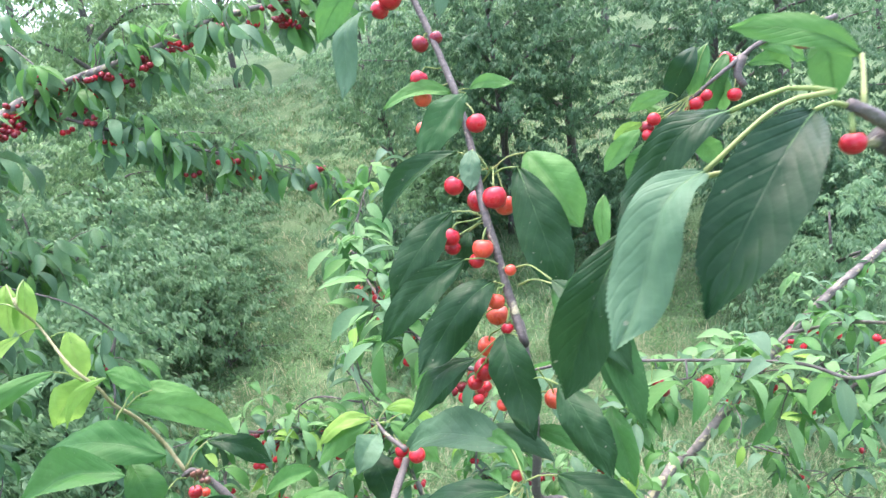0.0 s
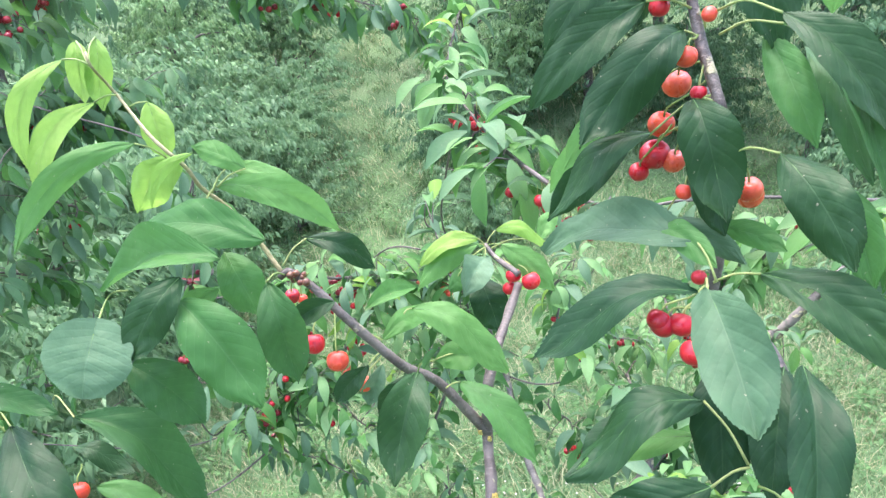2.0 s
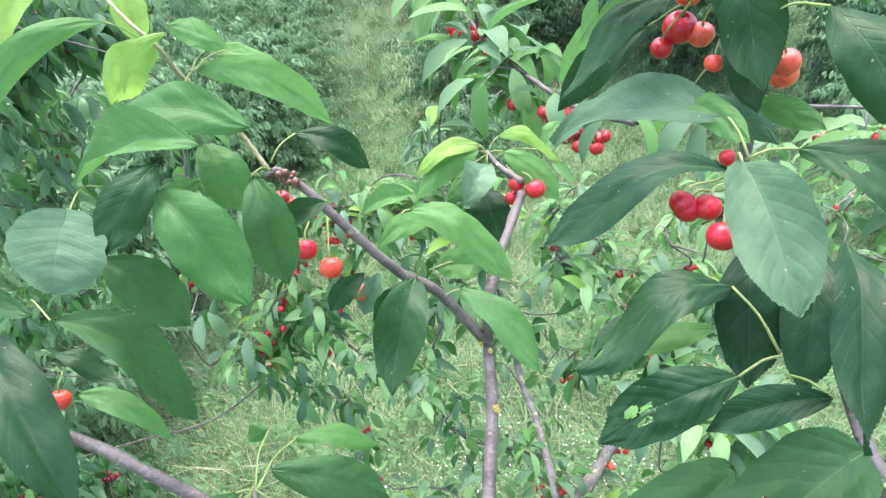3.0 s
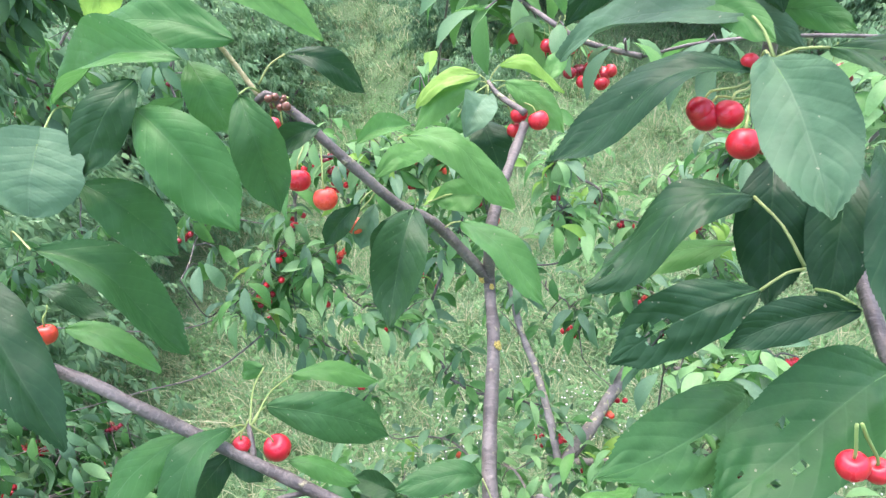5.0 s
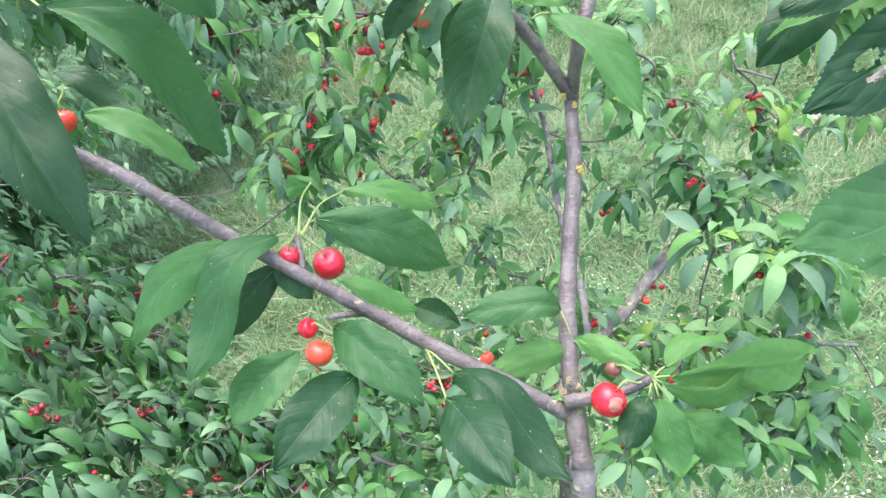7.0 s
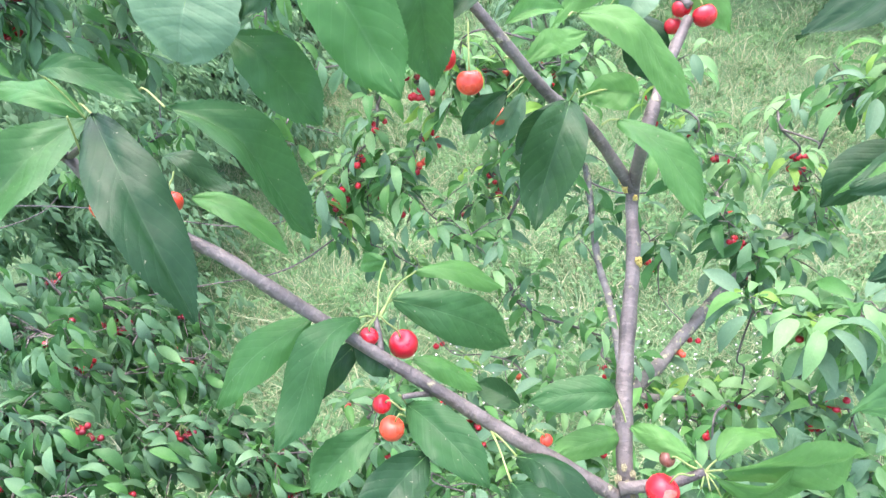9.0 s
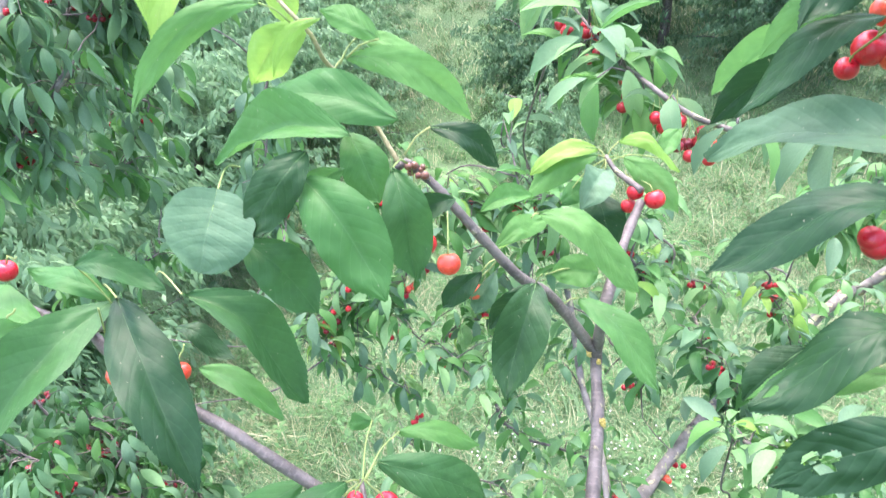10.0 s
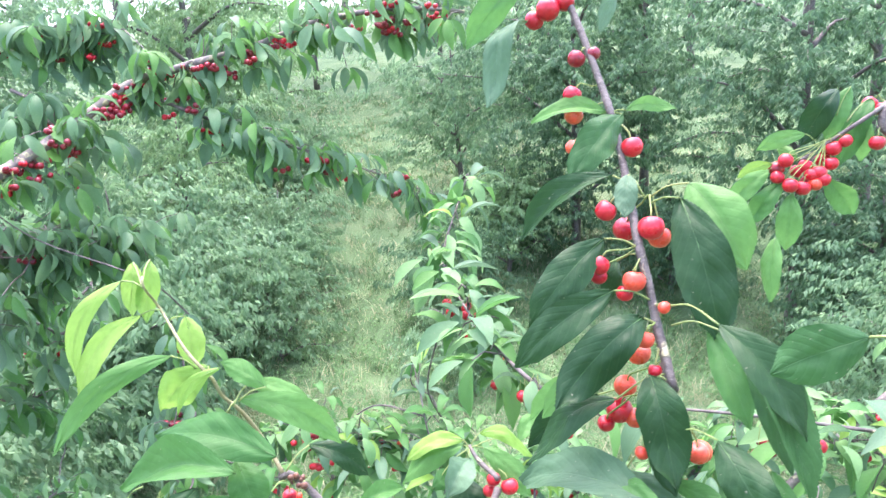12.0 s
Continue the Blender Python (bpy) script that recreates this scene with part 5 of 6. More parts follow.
near_leaf((-0.244, 0.437, 3.709), (-0.161, 0.370, 3.693), (0.14, -0.07, 0.99), 0.035, "glossy", 0.14, stalk=(-0.269, 0.455, 3.714), sway=0.00)
near_leaf((-0.244, 0.409, 3.717), (-0.195, 0.341, 3.732), (-0.35, -0.05, 0.93), 0.038, "glossy", 0.12, stalk=(-0.267, 0.455, 3.714), sway=-0.03)
near_leaf((-0.566, 0.524, 3.942), (-0.628, 0.403, 3.875), (0.28, -0.57, 0.77), 0.049, "green", 0.15, stalk=(-0.568, 0.520, 3.937), sway=0.02)
near_leaf((-0.575, 0.528, 3.942), (-0.653, 0.534, 3.963), (0.19, -0.47, 0.86), 0.026, "mid", 0.1, stalk=(-0.568, 0.520, 3.937), sway=0.04)
near_leaf((-0.584, 0.516, 3.982), (-0.516, 0.528, 3.955), (0.40, -0.42, 0.82), 0.024, "green", 0.12, stalk=(-0.566, 0.521, 3.939), sway=-0.02)
near_leaf((-0.666, 0.461, 3.925), (-0.607, 0.477, 3.950), (0.10, -0.93, 0.35), 0.026, "mid", 0.1, sway=-0.08)
near_leaf((-0.625, 0.498, 3.931), (-0.750, 0.531, 3.925), (-0.05, 0.01, 1.00), 0.042, "mid", 0.1, sway=0.00)
near_leaf((-0.567, 0.479, 4.098), (-0.628, 0.468, 4.109), (0.22, -0.26, 0.94), 0.020, "light", 0.1, sway=0.03)
near_leaf((-0.619, 0.458, 4.082), (-0.571, 0.436, 4.059), (0.21, -0.45, 0.87), 0.022, "pale", 0.1, sway=-0.03)
# leaves round the low spur
near_leaf((-0.093, 0.464, 3.683), (0.021, 0.522, 3.648), (0.49, -0.85, 0.21), 0.043, "light", 0.14, stalk=(-0.105, 0.461, 3.683), sway=-0.08)
near_leaf((-0.097, 0.460, 3.679), (-0.018, 0.483, 3.648), (0.32, -0.94, 0.13), 0.028, "light", 0.14, stalk=(-0.105, 0.461, 3.683), sway=-0.10)
near_leaf((-0.101, 0.449, 3.677), (-0.088, 0.400, 3.656), (-0.21, -0.42, 0.88), 0.026, "mid", 0.14, stalk=(-0.105, 0.461, 3.683), sway=-0.02)
near_leaf((-0.088, 0.447, 3.662), (-0.039, 0.425, 3.638), (0.05, -0.69, 0.72), 0.033, "mid", 0.14, stalk=(-0.105, 0.461, 3.683), sway=-0.03)
near_leaf((-0.108, 0.449, 3.678), (-0.125, 0.412, 3.666), (-0.02, -0.30, 0.95), 0.023, "dark", 0.14, stalk=(-0.105, 0.461, 3.683), sway=0.01)
near_leaf((-0.112, 0.468, 3.686), (-0.162, 0.491, 3.689), (-0.13, -0.42, 0.90), 0.018, "light", 0.14, stalk=(-0.105, 0.461, 3.683), sway=0.02)
near_leaf((-0.095, 0.475, 3.680), (-0.041, 0.535, 3.652), (0.01, 0.42, 0.91), 0.028, "light", 0.14, stalk=(-0.105, 0.461, 3.683), sway=0.02)
near_leaf((-0.077, 0.472, 3.670), (-0.012, 0.528, 3.651), (0.68, -0.64, 0.36), 0.029, "pale", 0.14, stalk=(-0.105, 0.461, 3.683), sway=-0.07)
# leaves of the cherry-laden branch; darker kinds at lower right carry painted shade
near_leaf((0.024, 0.734, 4.374), (0.071, 0.724, 4.373), (-0.20, -0.94, 0.29), 0.014, "light", 0.15, stalk=(0.009, 0.732, 4.372), sway=-0.08)
near_leaf((0.005, 0.737, 4.373), (-0.069, 0.747, 4.364), (-0.18, -0.69, 0.70), 0.022, "light", 0.15, stalk=(0.009, 0.732, 4.372), sway=0.04)
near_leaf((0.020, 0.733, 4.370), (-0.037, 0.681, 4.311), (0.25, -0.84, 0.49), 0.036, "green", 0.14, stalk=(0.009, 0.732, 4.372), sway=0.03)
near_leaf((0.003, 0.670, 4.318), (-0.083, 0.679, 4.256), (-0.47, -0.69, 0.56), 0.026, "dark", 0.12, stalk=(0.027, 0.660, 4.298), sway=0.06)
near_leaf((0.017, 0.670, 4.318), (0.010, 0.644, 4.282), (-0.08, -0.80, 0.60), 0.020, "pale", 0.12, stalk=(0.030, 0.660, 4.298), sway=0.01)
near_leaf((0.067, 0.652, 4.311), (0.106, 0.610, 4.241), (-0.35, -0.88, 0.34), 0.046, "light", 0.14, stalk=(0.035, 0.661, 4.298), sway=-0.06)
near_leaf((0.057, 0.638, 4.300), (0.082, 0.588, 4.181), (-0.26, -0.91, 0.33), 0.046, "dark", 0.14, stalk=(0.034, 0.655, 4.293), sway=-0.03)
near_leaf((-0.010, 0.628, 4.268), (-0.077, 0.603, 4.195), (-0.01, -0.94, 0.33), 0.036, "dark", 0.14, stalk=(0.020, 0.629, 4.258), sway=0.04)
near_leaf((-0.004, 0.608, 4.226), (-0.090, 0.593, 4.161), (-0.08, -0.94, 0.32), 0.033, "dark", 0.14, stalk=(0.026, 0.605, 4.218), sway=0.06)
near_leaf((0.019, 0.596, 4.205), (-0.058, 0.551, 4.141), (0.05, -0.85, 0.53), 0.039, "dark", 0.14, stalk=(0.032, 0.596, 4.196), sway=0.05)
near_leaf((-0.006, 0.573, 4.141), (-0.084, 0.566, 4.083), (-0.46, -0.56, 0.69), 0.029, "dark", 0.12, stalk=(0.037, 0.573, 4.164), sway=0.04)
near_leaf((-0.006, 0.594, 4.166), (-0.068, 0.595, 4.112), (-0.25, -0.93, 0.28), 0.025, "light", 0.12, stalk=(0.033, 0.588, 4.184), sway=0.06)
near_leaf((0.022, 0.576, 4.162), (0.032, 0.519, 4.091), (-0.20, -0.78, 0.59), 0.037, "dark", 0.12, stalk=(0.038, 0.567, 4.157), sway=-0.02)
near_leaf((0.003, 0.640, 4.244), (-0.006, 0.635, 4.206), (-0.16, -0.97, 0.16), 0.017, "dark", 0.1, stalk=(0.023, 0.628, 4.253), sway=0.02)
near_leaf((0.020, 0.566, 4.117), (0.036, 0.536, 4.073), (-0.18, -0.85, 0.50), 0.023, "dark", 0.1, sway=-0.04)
near_leaf((-0.073, 0.813, 4.516), (-0.137, 0.809, 4.445), (0.09, -1.00, -0.03), 0.032, "mid", 0.12, stalk=(-0.035, 0.813, 4.496), sway=0.05)
near_leaf((-0.070, 0.802, 4.470), (-0.114, 0.766, 4.382), (-0.44, -0.73, 0.52), 0.032, "pale", 0.2, stalk=(-0.027, 0.802, 4.489), twist=0.6, sway=0.01)
near_leaf((0.019, 0.789, 4.501), (0.002, 0.765, 4.450), (0.58, -0.79, 0.18), 0.018, "pale", 0.1, stalk=(-0.024, 0.802, 4.489), sway=0.04)
near_leaf((0.066, 0.543, 4.217), (0.117, 0.499, 4.143), (0.12, -0.82, 0.57), 0.030, "dark", 0.14, stalk=(0.041, 0.594, 4.216), sway=-0.02)
near_leaf((0.070, 0.552, 4.209), (0.122, 0.493, 4.098), (0.34, -0.75, 0.56), 0.033, "green", 0.14, stalk=(0.041, 0.587, 4.201), sway=-0.01)
near_leaf((0.058, 0.506, 4.140), (0.085, 0.454, 4.083), (-0.36, -0.77, 0.53), 0.033, "dark", 0.12, stalk=(0.036, 0.537, 4.131), sway=-0.05)
near_leaf((0.101, 0.516, 4.109), (0.107, 0.474, 4.058), (-0.36, -0.74, 0.56), 0.024, "mid", 0.12, sway=-0.02)
near_leaf((0.130, 0.617, 4.267), (0.125, 0.605, 4.214), (-0.58, -0.79, 0.22), 0.017, "light", 0.1, sway=-0.00)
near_leaf((0.088, 0.369, 4.272), (0.046, 0.379, 4.248), (-0.37, -0.89, 0.26), 0.028, "green", 0.12, stalk=(0.102, 0.360, 4.272), sway=0.04)
near_leaf((0.014, 0.523, 4.078), (-0.088, 0.628, 4.027), (-0.53, -0.11, 0.84), 0.047, "dull", 0.1, stalk=(0.021, 0.495, 4.060), sway=0.03)
near_leaf((0.000, 0.569, 4.075), (0.051, 0.536, 4.050), (-0.33, -0.84, 0.42), 0.020, "dull", 0.1, stalk=(0.015, 0.561, 4.100), sway=-0.07)
near_leaf((0.009, 0.492, 4.055), (-0.102, 0.495, 4.007), (-0.38, -0.30, 0.87), 0.036, "glossy", 0.14, stalk=(0.018, 0.504, 4.053), sway=0.01)
near_leaf((0.007, 0.462, 4.074), (0.013, 0.378, 4.030), (-0.33, -0.46, 0.83), 0.038, "dull", 0.08, stalk=(0.016, 0.504, 4.054), sway=-0.03, blunt=True)
near_leaf((-0.011, 0.661, 4.104), (-0.081, 0.673, 4.039), (-0.28, -0.95, 0.13), 0.030, "dark", 0.1, stalk=(0.031, 0.590, 4.129), sway=0.06)
near_leaf((-0.013, 0.677, 4.114), (-0.077, 0.704, 4.053), (-0.63, -0.69, 0.36), 0.028, "light", 0.1, sway=0.04)
near_leaf((-0.006, 0.556, 4.075), (0.023, 0.501, 4.067), (-0.52, -0.37, 0.77), 0.019, "mid", 0.1, sway=-0.06)
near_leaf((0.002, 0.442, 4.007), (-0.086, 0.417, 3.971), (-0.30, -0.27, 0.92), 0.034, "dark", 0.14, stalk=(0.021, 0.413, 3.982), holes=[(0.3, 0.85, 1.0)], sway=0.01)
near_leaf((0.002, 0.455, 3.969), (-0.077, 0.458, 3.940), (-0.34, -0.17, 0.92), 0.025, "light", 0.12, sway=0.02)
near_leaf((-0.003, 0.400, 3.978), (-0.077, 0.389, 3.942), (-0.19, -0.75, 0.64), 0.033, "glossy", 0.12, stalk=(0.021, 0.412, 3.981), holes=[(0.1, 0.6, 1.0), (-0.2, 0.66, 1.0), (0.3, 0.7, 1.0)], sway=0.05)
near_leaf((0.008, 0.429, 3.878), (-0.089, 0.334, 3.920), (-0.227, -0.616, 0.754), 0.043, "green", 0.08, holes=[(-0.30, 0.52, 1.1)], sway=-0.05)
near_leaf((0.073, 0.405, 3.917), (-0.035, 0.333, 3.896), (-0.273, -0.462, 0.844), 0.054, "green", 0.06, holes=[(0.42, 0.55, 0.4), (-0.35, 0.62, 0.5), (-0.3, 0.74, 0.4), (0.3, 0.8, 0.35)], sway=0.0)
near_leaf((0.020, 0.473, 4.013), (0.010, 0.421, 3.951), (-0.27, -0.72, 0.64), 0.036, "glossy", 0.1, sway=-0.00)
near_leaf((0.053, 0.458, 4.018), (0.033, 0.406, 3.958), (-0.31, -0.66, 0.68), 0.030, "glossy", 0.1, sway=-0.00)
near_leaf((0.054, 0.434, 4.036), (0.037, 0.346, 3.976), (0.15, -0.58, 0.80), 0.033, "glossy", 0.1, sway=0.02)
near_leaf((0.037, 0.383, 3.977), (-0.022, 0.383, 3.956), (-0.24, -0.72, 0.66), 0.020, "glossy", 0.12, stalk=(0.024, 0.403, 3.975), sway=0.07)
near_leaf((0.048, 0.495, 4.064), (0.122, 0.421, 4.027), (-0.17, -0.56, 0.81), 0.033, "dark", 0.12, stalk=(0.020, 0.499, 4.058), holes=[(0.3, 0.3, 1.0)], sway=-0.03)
near_leaf((0.098, 0.430, 4.058), (0.117, 0.401, 4.035), (-0.38, -0.73, 0.56), 0.021, "light", 0.1, sway=-0.05)
near_leaf((0.041, 0.569, 4.066), (0.078, 0.535, 4.058), (-0.59, -0.72, 0.36), 0.018, "mid", 0.1, sway=-0.08)
near_leaf((0.075, 0.598, 4.196), (0.094, 0.544, 4.128), (-0.45, -0.75, 0.47), 0.027, "mid", 0.1, sway=-0.03)
near_leaf((0.092, 0.574, 4.189), (0.108, 0.495, 4.118), (-0.02, -0.67, 0.74), 0.022, "green", 0.1, sway=-0.01)
near_leaf((0.021, 0.359, 3.875), (-0.028, 0.298, 3.882), (-0.30, -0.75, 0.60), 0.029, "glossy", 0.12, sway=-0.00)
near_leaf((-0.031, 0.511, 3.942), (-0.069, 0.495, 3.907), (-0.20, -0.80, 0.56), 0.027, "dark", 0.12, sway=0.04)
# leaves close to the lens
near_leaf((0.109, 0.209, 4.372), (0.065, 0.183, 4.320), (-0.18, -0.81, 0.55), 0.024, "glossy", 0.12, stalk=(0.122, 0.214, 4.371), sway=0.03)
near_leaf((0.074, 0.204, 4.359), (0.038, 0.181, 4.315), (-0.52, -0.50, 0.69), 0.020, "pale", 0.12, stalk=(0.119, 0.216, 4.376), sway=0.01)
near_leaf((0.088, 0.219, 4.374), (0.050, 0.219, 4.341), (-0.43, -0.76, 0.49), 0.016, "dark", 0.12, stalk=(0.119, 0.216, 4.376), sway=0.06)
near_leaf((0.144, 0.245, 4.384), (0.106, 0.263, 4.399), (-0.33, -0.90, 0.27), 0.011, "light", 0.16, stalk=(0.127, 0.214, 4.370), sway=0.05)
near_leaf((0.056, 0.229, 4.337), (0.028, 0.227, 4.277), (-0.33, -0.93, 0.17), 0.021, "dark", 0.14, stalk=(0.088, 0.219, 4.355), sway=0.03)
near_leaf((0.146, 0.273, 4.393), (0.147, 0.266, 4.367), (-0.49, -0.85, 0.21), 0.014, "light", 0.1, sway=-0.01)
# cherries near the camera
near_cherry((-0.329, 0.666, 3.925), 0.0114, "red", (-0.327, 0.700, 3.949))
near_cherry((-0.306, 0.661, 3.906), 0.0115, "orange", (-0.312, 0.699, 3.943))
near_cherry((-0.285, 0.666, 3.872), 0.0088, "orange", (-0.263, 0.678, 3.900))
near_cherry((-0.344, 0.677, 3.976), 0.0078, "red", (-0.337, 0.673, 4.000))
near_cherry((-0.343, 0.698, 3.961), 0.0054, "orange", (-0.343, 0.704, 3.990))
near_cherry((-0.341, 0.494, 3.759), 0.0119, "red", (-0.353, 0.488, 3.795))
near_cherry((-0.363, 0.481, 3.778), 0.0076, "red", (-0.355, 0.489, 3.797))
near_cherry((-0.340, 0.437, 3.725), 0.0099, "orange", (-0.328, 0.448, 3.731))
near_cherry((-0.351, 0.452, 3.734), 0.0075, "red", (-0.330, 0.449, 3.733))
wound(near_cherry((-0.136, 0.442, 3.681), 0.0125, "red", (-0.109, 0.460, 3.683)), 0.0125, (0.35, -0.75, 0.55))
near_cherry((-0.132, 0.468, 3.684), 0.0062, "dried", (-0.111, 0.461, 3.686))
near_cherry((-0.225, 0.470, 3.687), 0.0052, "orange", (-0.234, 0.475, 3.694))
near_cherry((-0.530, 0.528, 3.865), 0.0093, "orange", (-0.530, 0.544, 3.884))
near_cherry((-0.668, 0.527, 3.967), 0.0098, "red", (-0.658, 0.534, 3.977))
near_cherry((-0.677, 0.492, 3.947), 0.0090, "red", (-0.659, 0.500, 3.955))
near_cherry((-0.652, 0.492, 3.932), 0.0075, "red", (-0.644, 0.500, 3.947))
near_cherry((-0.590, 0.519, 3.863), 0.0096, "orange", (-0.541, 0.480, 3.967))
near_cherry((-0.127, 0.834, 3.902), 0.0094, "red", (-0.138, 0.852, 3.918))
near_cherry((-0.133, 0.835, 3.884), 0.0088, "red", (-0.141, 0.850, 3.916))
near_cherry((-0.106, 0.824, 3.898), 0.0113, "red", (-0.131, 0.853, 3.917))
near_cherry((0.018, 0.689, 4.263), 0.0120, "red", (0.033, 0.661, 4.300))
near_cherry((0.032, 0.635, 4.275), 0.0115, "red", (0.035, 0.662, 4.300))
near_cherry((0.042, 0.649, 4.263), 0.0102, "orange", (0.038, 0.662, 4.300))
near_cherry((-0.005, 0.654, 4.288), 0.0098, "red", (0.030, 0.661, 4.300))
near_cherry((0.026, 0.706, 4.340), 0.0103, "red", (0.014, 0.732, 4.369))
near_cherry((-0.029, 0.715, 4.341), 0.0078, "orange", (0.006, 0.730, 4.367))
near_cherry((-0.027, 0.748, 4.391), 0.0097, "red", (0.000, 0.753, 4.400))
near_cherry((-0.026, 0.743, 4.371), 0.0097, "orange", (0.004, 0.739, 4.383))
near_cherry((-0.021, 0.767, 4.427), 0.0093, "dark", (-0.006, 0.770, 4.432))
near_cherry((-0.004, 0.770, 4.431), 0.0076, "dark", (-0.006, 0.771, 4.434))
near_cherry((-0.048, 0.797, 4.480), 0.0126, "red", (-0.026, 0.802, 4.492))
near_cherry((-0.062, 0.809, 4.471), 0.0104, "red", (-0.026, 0.802, 4.492))
near_cherry((-0.030, 0.801, 4.487), 0.0102, "red", (-0.024, 0.804, 4.500))
near_cherry((-0.015, 0.622, 4.246), 0.0095, "red", (0.019, 0.635, 4.259))
near_cherry((-0.014, 0.630, 4.233), 0.0076, "red", (0.019, 0.634, 4.257))
near_cherry((0.014, 0.612, 4.233), 0.0098, "orange", (0.025, 0.630, 4.258))
near_cherry((0.007, 0.619, 4.220), 0.0075, "red", (0.023, 0.628, 4.253))
near_cherry((0.020, 0.621, 4.163), 0.0107, "orange", (0.029, 0.596, 4.199))
near_cherry((0.019, 0.587, 4.189), 0.0081, "orange", (0.029, 0.596, 4.201))
near_cherry((0.026, 0.577, 4.165), 0.0057, "red", (0.033, 0.589, 4.189))
near_cherry((0.007, 0.610, 4.136), 0.0101, "orange", (0.031, 0.580, 4.172))
near_cherry((0.002, 0.609, 4.113), 0.0117, "red", (0.020, 0.568, 4.152))
near_cherry((-0.010, 0.609, 4.100), 0.0077, "red", (0.007, 0.571, 4.146))
near_cherry((0.015, 0.604, 4.108), 0.0091, "orange", (0.030, 0.570, 4.156))
near_cherry((0.061, 0.570, 4.093), 0.0095, "orange", (0.047, 0.552, 4.135))
near_cherry((0.036, 0.595, 4.214), 0.0053, "orange", (0.034, 0.598, 4.205))
near_cherry((0.013, 0.556, 4.101), 0.0060, "orange", (0.028, 0.578, 4.129))
near_cherry((0.072, 0.604, 4.075), 0.0104, "orange", (0.043, 0.559, 4.109))
near_cherry((-0.016, 0.492, 4.036), 0.0078, "red", (0.018, 0.524, 4.038))
near_cherry((-0.002, 0.488, 4.034), 0.0083, "red", (0.020, 0.523, 4.037))
near_cherry((0.002, 0.468, 4.025), 0.0090, "red", (0.020, 0.523, 4.035))
near_cherry((0.016, 0.520, 4.051), 0.0053, "red", (0.020, 0.525, 4.040))
near_cherry((0.023, 0.496, 4.010), 0.0066, "red", (0.023, 0.523, 4.035))
near_cherry((0.021, 0.330, 3.934), 0.0070, "red", (0.019, 0.332, 3.958))
near_cherry((0.036, 0.337, 3.922), 0.0062, "red", (0.021, 0.332, 3.958))
near_cherry((-0.013, 0.492, 4.032), 0.0086, "red", (0.018, 0.517, 4.032))
near_cherry((0.030, 0.491, 4.018), 0.0057, "red", (0.027, 0.518, 4.031))
near_cherry((0.133, 0.262, 4.393), 0.0054, "red", (0.141, 0.264, 4.398))
near_cherry((0.122, 0.211, 4.360), 0.0038, "red", (0.123, 0.214, 4.369))
# twig with the large bunch
stem("fruit_twig", [(0.705, 1.278, 4.388), (0.572, 1.259, 4.365), (0.525, 1.248, 4.344), (0.473, 1.235, 4.315), (0.427, 1.232, 4.285), (0.380, 1.229, 4.254)], 0.006, 0.0028, "bark")
stem("spur", [(0.525, 1.248, 4.344), (0.512, 1.238, 4.314), (0.522, 1.232, 4.293)], 0.0085, 0.006, "bark")
near_leaf((0.328, 1.211, 4.246), (0.261, 1.216, 4.178), (-0.24, -0.96, 0.17), 0.034, "light", 0.14, stalk=(0.373, 1.221, 4.264), sway=0.05)
near_leaf((0.342, 1.205, 4.221), (0.301, 1.212, 4.155), (-0.33, -0.94, 0.10), 0.036, "mid", 0.14, stalk=(0.380, 1.217, 4.251), sway=0.03)
near_leaf((0.350, 1.207, 4.225), (0.321, 1.221, 4.177), (-0.41, -0.91, -0.03), 0.029, "light", 0.14, stalk=(0.383, 1.218, 4.253), sway=0.05)
near_leaf((0.363, 1.202, 4.207), (0.360, 1.204, 4.110), (-0.33, -0.94, 0.00), 0.039, "light", 0.14, stalk=(0.390, 1.216, 4.244), sway=0.00)
near_leaf((0.416, 1.214, 4.230), (0.474, 1.230, 4.164), (-0.05, -0.96, -0.28), 0.041, "light", 0.14, stalk=(0.417, 1.222, 4.256), sway=-0.04)
near_leaf((0.391, 1.234, 4.301), (0.319, 1.251, 4.275), (-0.26, -0.96, 0.09), 0.026, "light", 0.14, stalk=(0.404, 1.232, 4.291), sway=0.07)
near_leaf((0.335, 1.215, 4.256), (0.286, 1.234, 4.231), (-0.39, -0.92, 0.05), 0.022, "yellow", 0.14, stalk=(0.376, 1.223, 4.269), sway=0.08)
near_leaf((0.448, 1.261, 4.372), (0.394, 1.258, 4.278), (-0.28, -0.94, 0.18), 0.044, "dark", 0.14, stalk=(0.433, 1.245, 4.327), sway=0.03)
near_leaf((0.470, 1.263, 4.374), (0.435, 1.263, 4.283), (-0.34, -0.93, 0.13), 0.034, "mid", 0.14, stalk=(0.444, 1.247, 4.328), sway=0.02)
near_leaf((0.503, 1.260, 4.353), (0.456, 1.253, 4.242), (-0.34, -0.92, 0.20), 0.039, "mid", 0.14, stalk=(0.460, 1.245, 4.317), sway=0.02)
near_leaf((0.562, 1.266, 4.357), (0.661, 1.294, 4.318), (0.27, -0.96, -0.01), 0.036, "light", 0.14, stalk=(0.490, 1.248, 4.319), sway=-0.09)
near_leaf((0.536, 1.255, 4.329), (0.630, 1.286, 4.301), (0.40, -0.77, 0.50), 0.034, "light", 0.14, stalk=(0.476, 1.243, 4.305), sway=-0.06)
# pale kind paints the bright light falling on this leaf
near_leaf((0.416, 1.227, 4.272), (0.379, 1.252, 4.262), (-0.56, -0.82, 0.03), 0.021, "pale", 0.14, stalk=(0.417, 1.229, 4.277), sway=0.10)
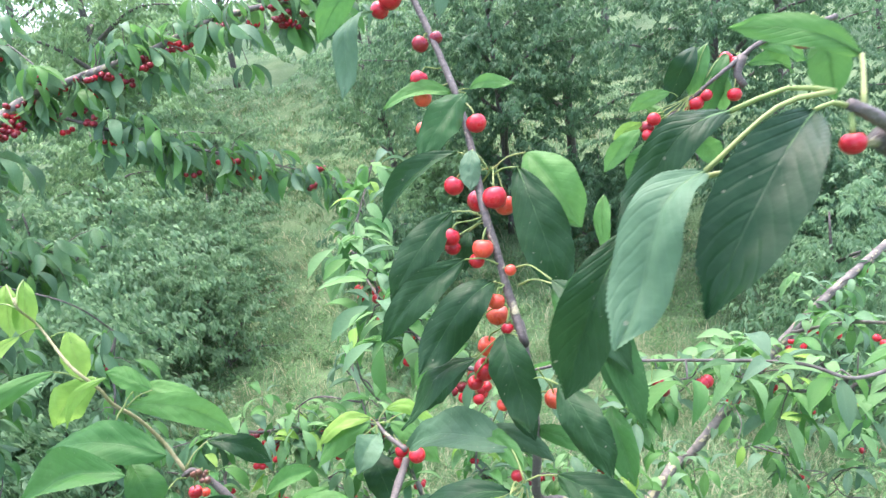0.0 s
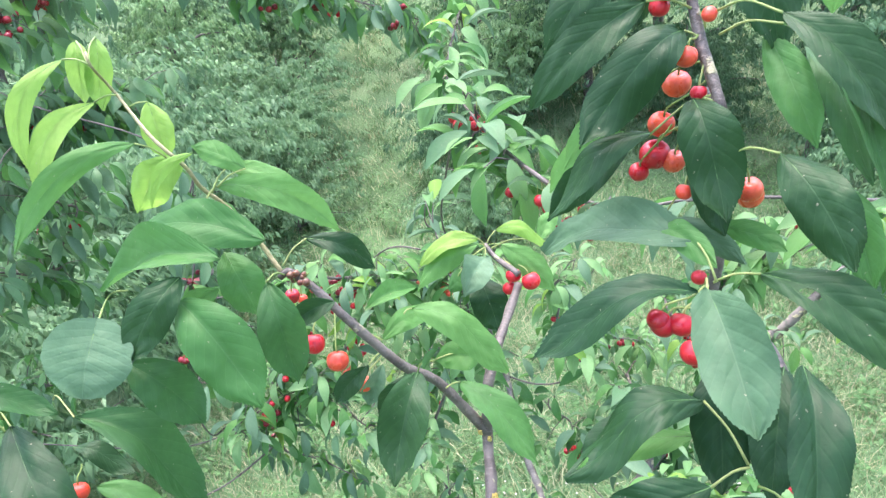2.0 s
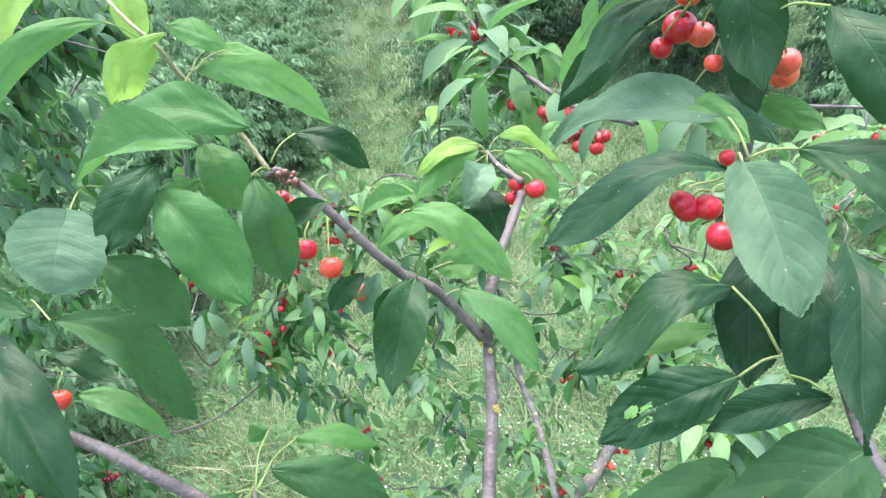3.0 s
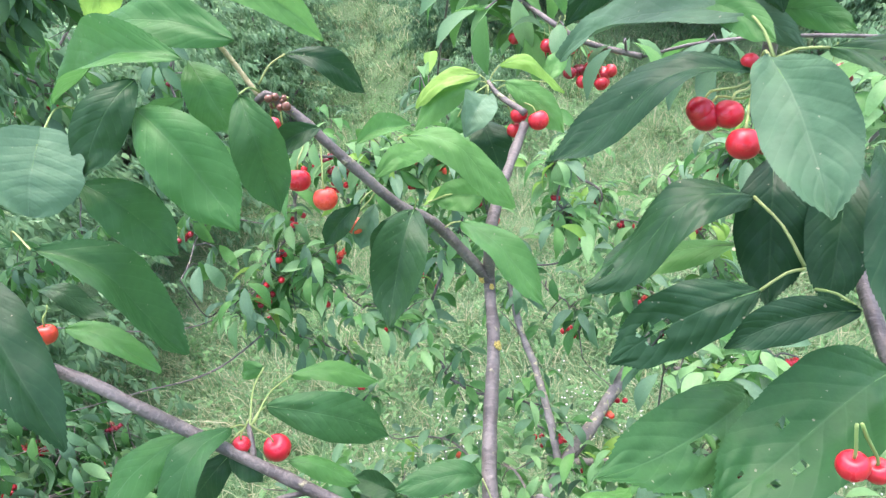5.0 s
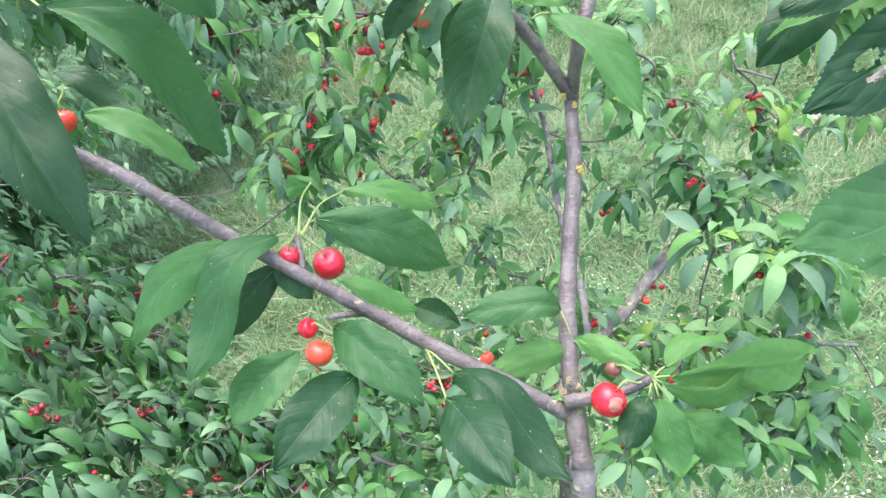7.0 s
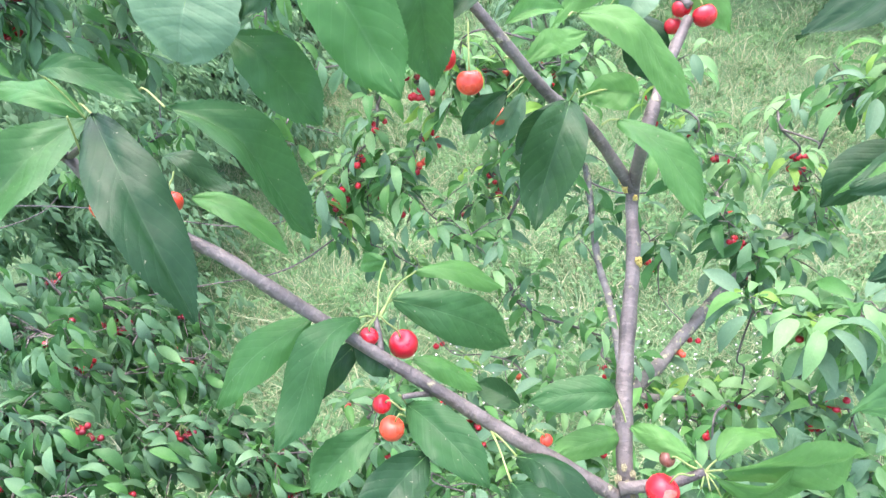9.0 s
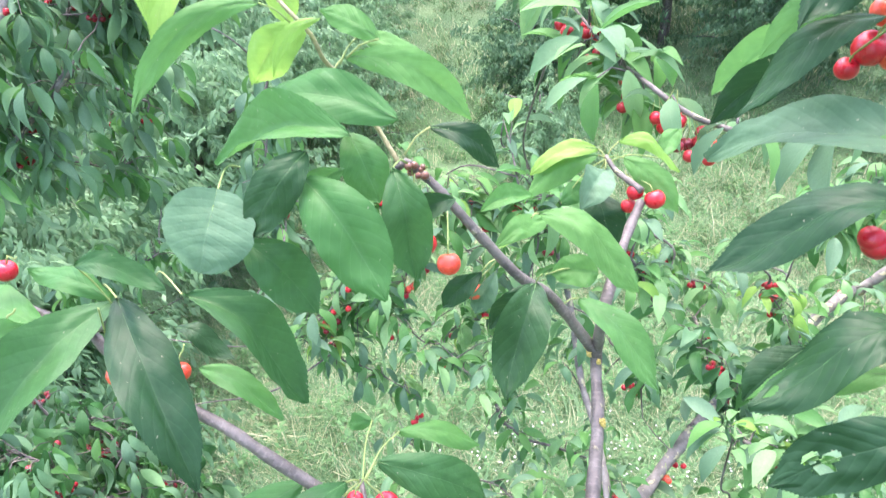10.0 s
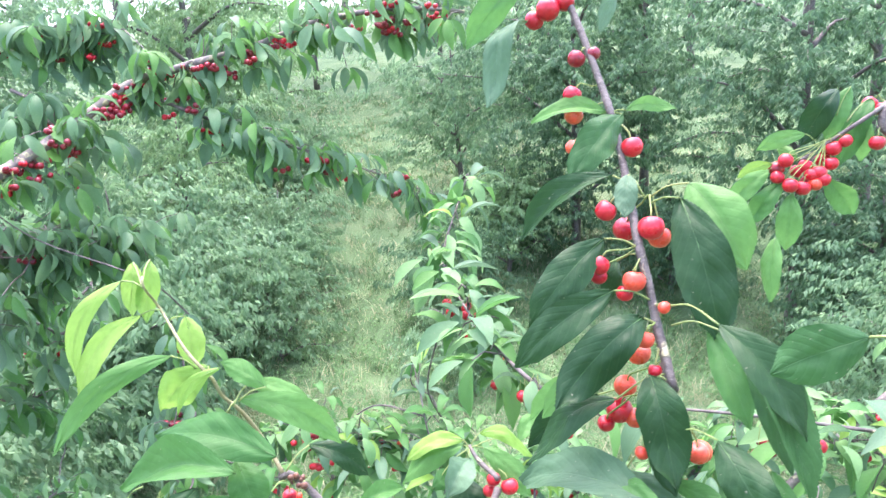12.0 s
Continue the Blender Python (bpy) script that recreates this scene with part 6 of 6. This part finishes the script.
near_leaf((0.493, 1.250, 4.326), (0.492, 1.258, 4.248), (-0.41, -0.91, -0.08), 0.029, "light", 0.14, stalk=(0.455, 1.240, 4.304), sway=0.00)
near_leaf((0.377, 1.220, 4.259), (0.354, 1.255, 4.277), (-0.69, -0.64, 0.34), 0.019, "light", 0.14, stalk=(0.397, 1.225, 4.270), sway=0.06)
near_cherry((0.343, 1.219, 4.247), 0.0129, "dark", (0.423, 1.233, 4.290))
near_cherry((0.341, 1.207, 4.234), 0.0112, "red", (0.423, 1.233, 4.290))
near_cherry((0.351, 1.202, 4.262), 0.0118, "red", (0.423, 1.233, 4.290))
near_cherry((0.357, 1.193, 4.222), 0.0125, "red", (0.423, 1.233, 4.290))
near_cherry((0.379, 1.228, 4.240), 0.0113, "red", (0.423, 1.233, 4.290))
near_cherry((0.378, 1.197, 4.216), 0.0125, "red", (0.423, 1.233, 4.290))
near_cherry((0.391, 1.224, 4.248), 0.0127, "red", (0.423, 1.233, 4.290))
near_cherry((0.395, 1.208, 4.236), 0.0110, "red", (0.423, 1.233, 4.290))
near_cherry((0.406, 1.207, 4.239), 0.0125, "red", (0.423, 1.233, 4.290))
near_cherry((0.412, 1.203, 4.228), 0.0115, "red", (0.423, 1.233, 4.290))
near_cherry((0.429, 1.219, 4.252), 0.0117, "red", (0.423, 1.233, 4.290))
near_cherry((0.434, 1.226, 4.276), 0.0129, "red", (0.423, 1.233, 4.290))
near_cherry((0.450, 1.221, 4.288), 0.0107, "red", (0.423, 1.233, 4.290))
near_cherry((0.425, 1.241, 4.256), 0.0130, "red", (0.423, 1.233, 4.290))
near_cherry((0.429, 1.248, 4.270), 0.0120, "red", (0.423, 1.233, 4.290))
near_cherry((0.399, 1.229, 4.221), 0.0131, "red", (0.423, 1.233, 4.290))
near_cherry((0.501, 1.226, 4.282), 0.0124, "red", (0.524, 1.260, 4.349))
near_cherry((0.506, 1.271, 4.344), 0.0125, "red", (0.524, 1.260, 4.349))
near_cherry((0.518, 1.256, 4.335), 0.0115, "red", (0.524, 1.260, 4.349))
near_cherry((0.400, 1.203, 4.221), 0.0112, "orange", (0.423, 1.233, 4.290))
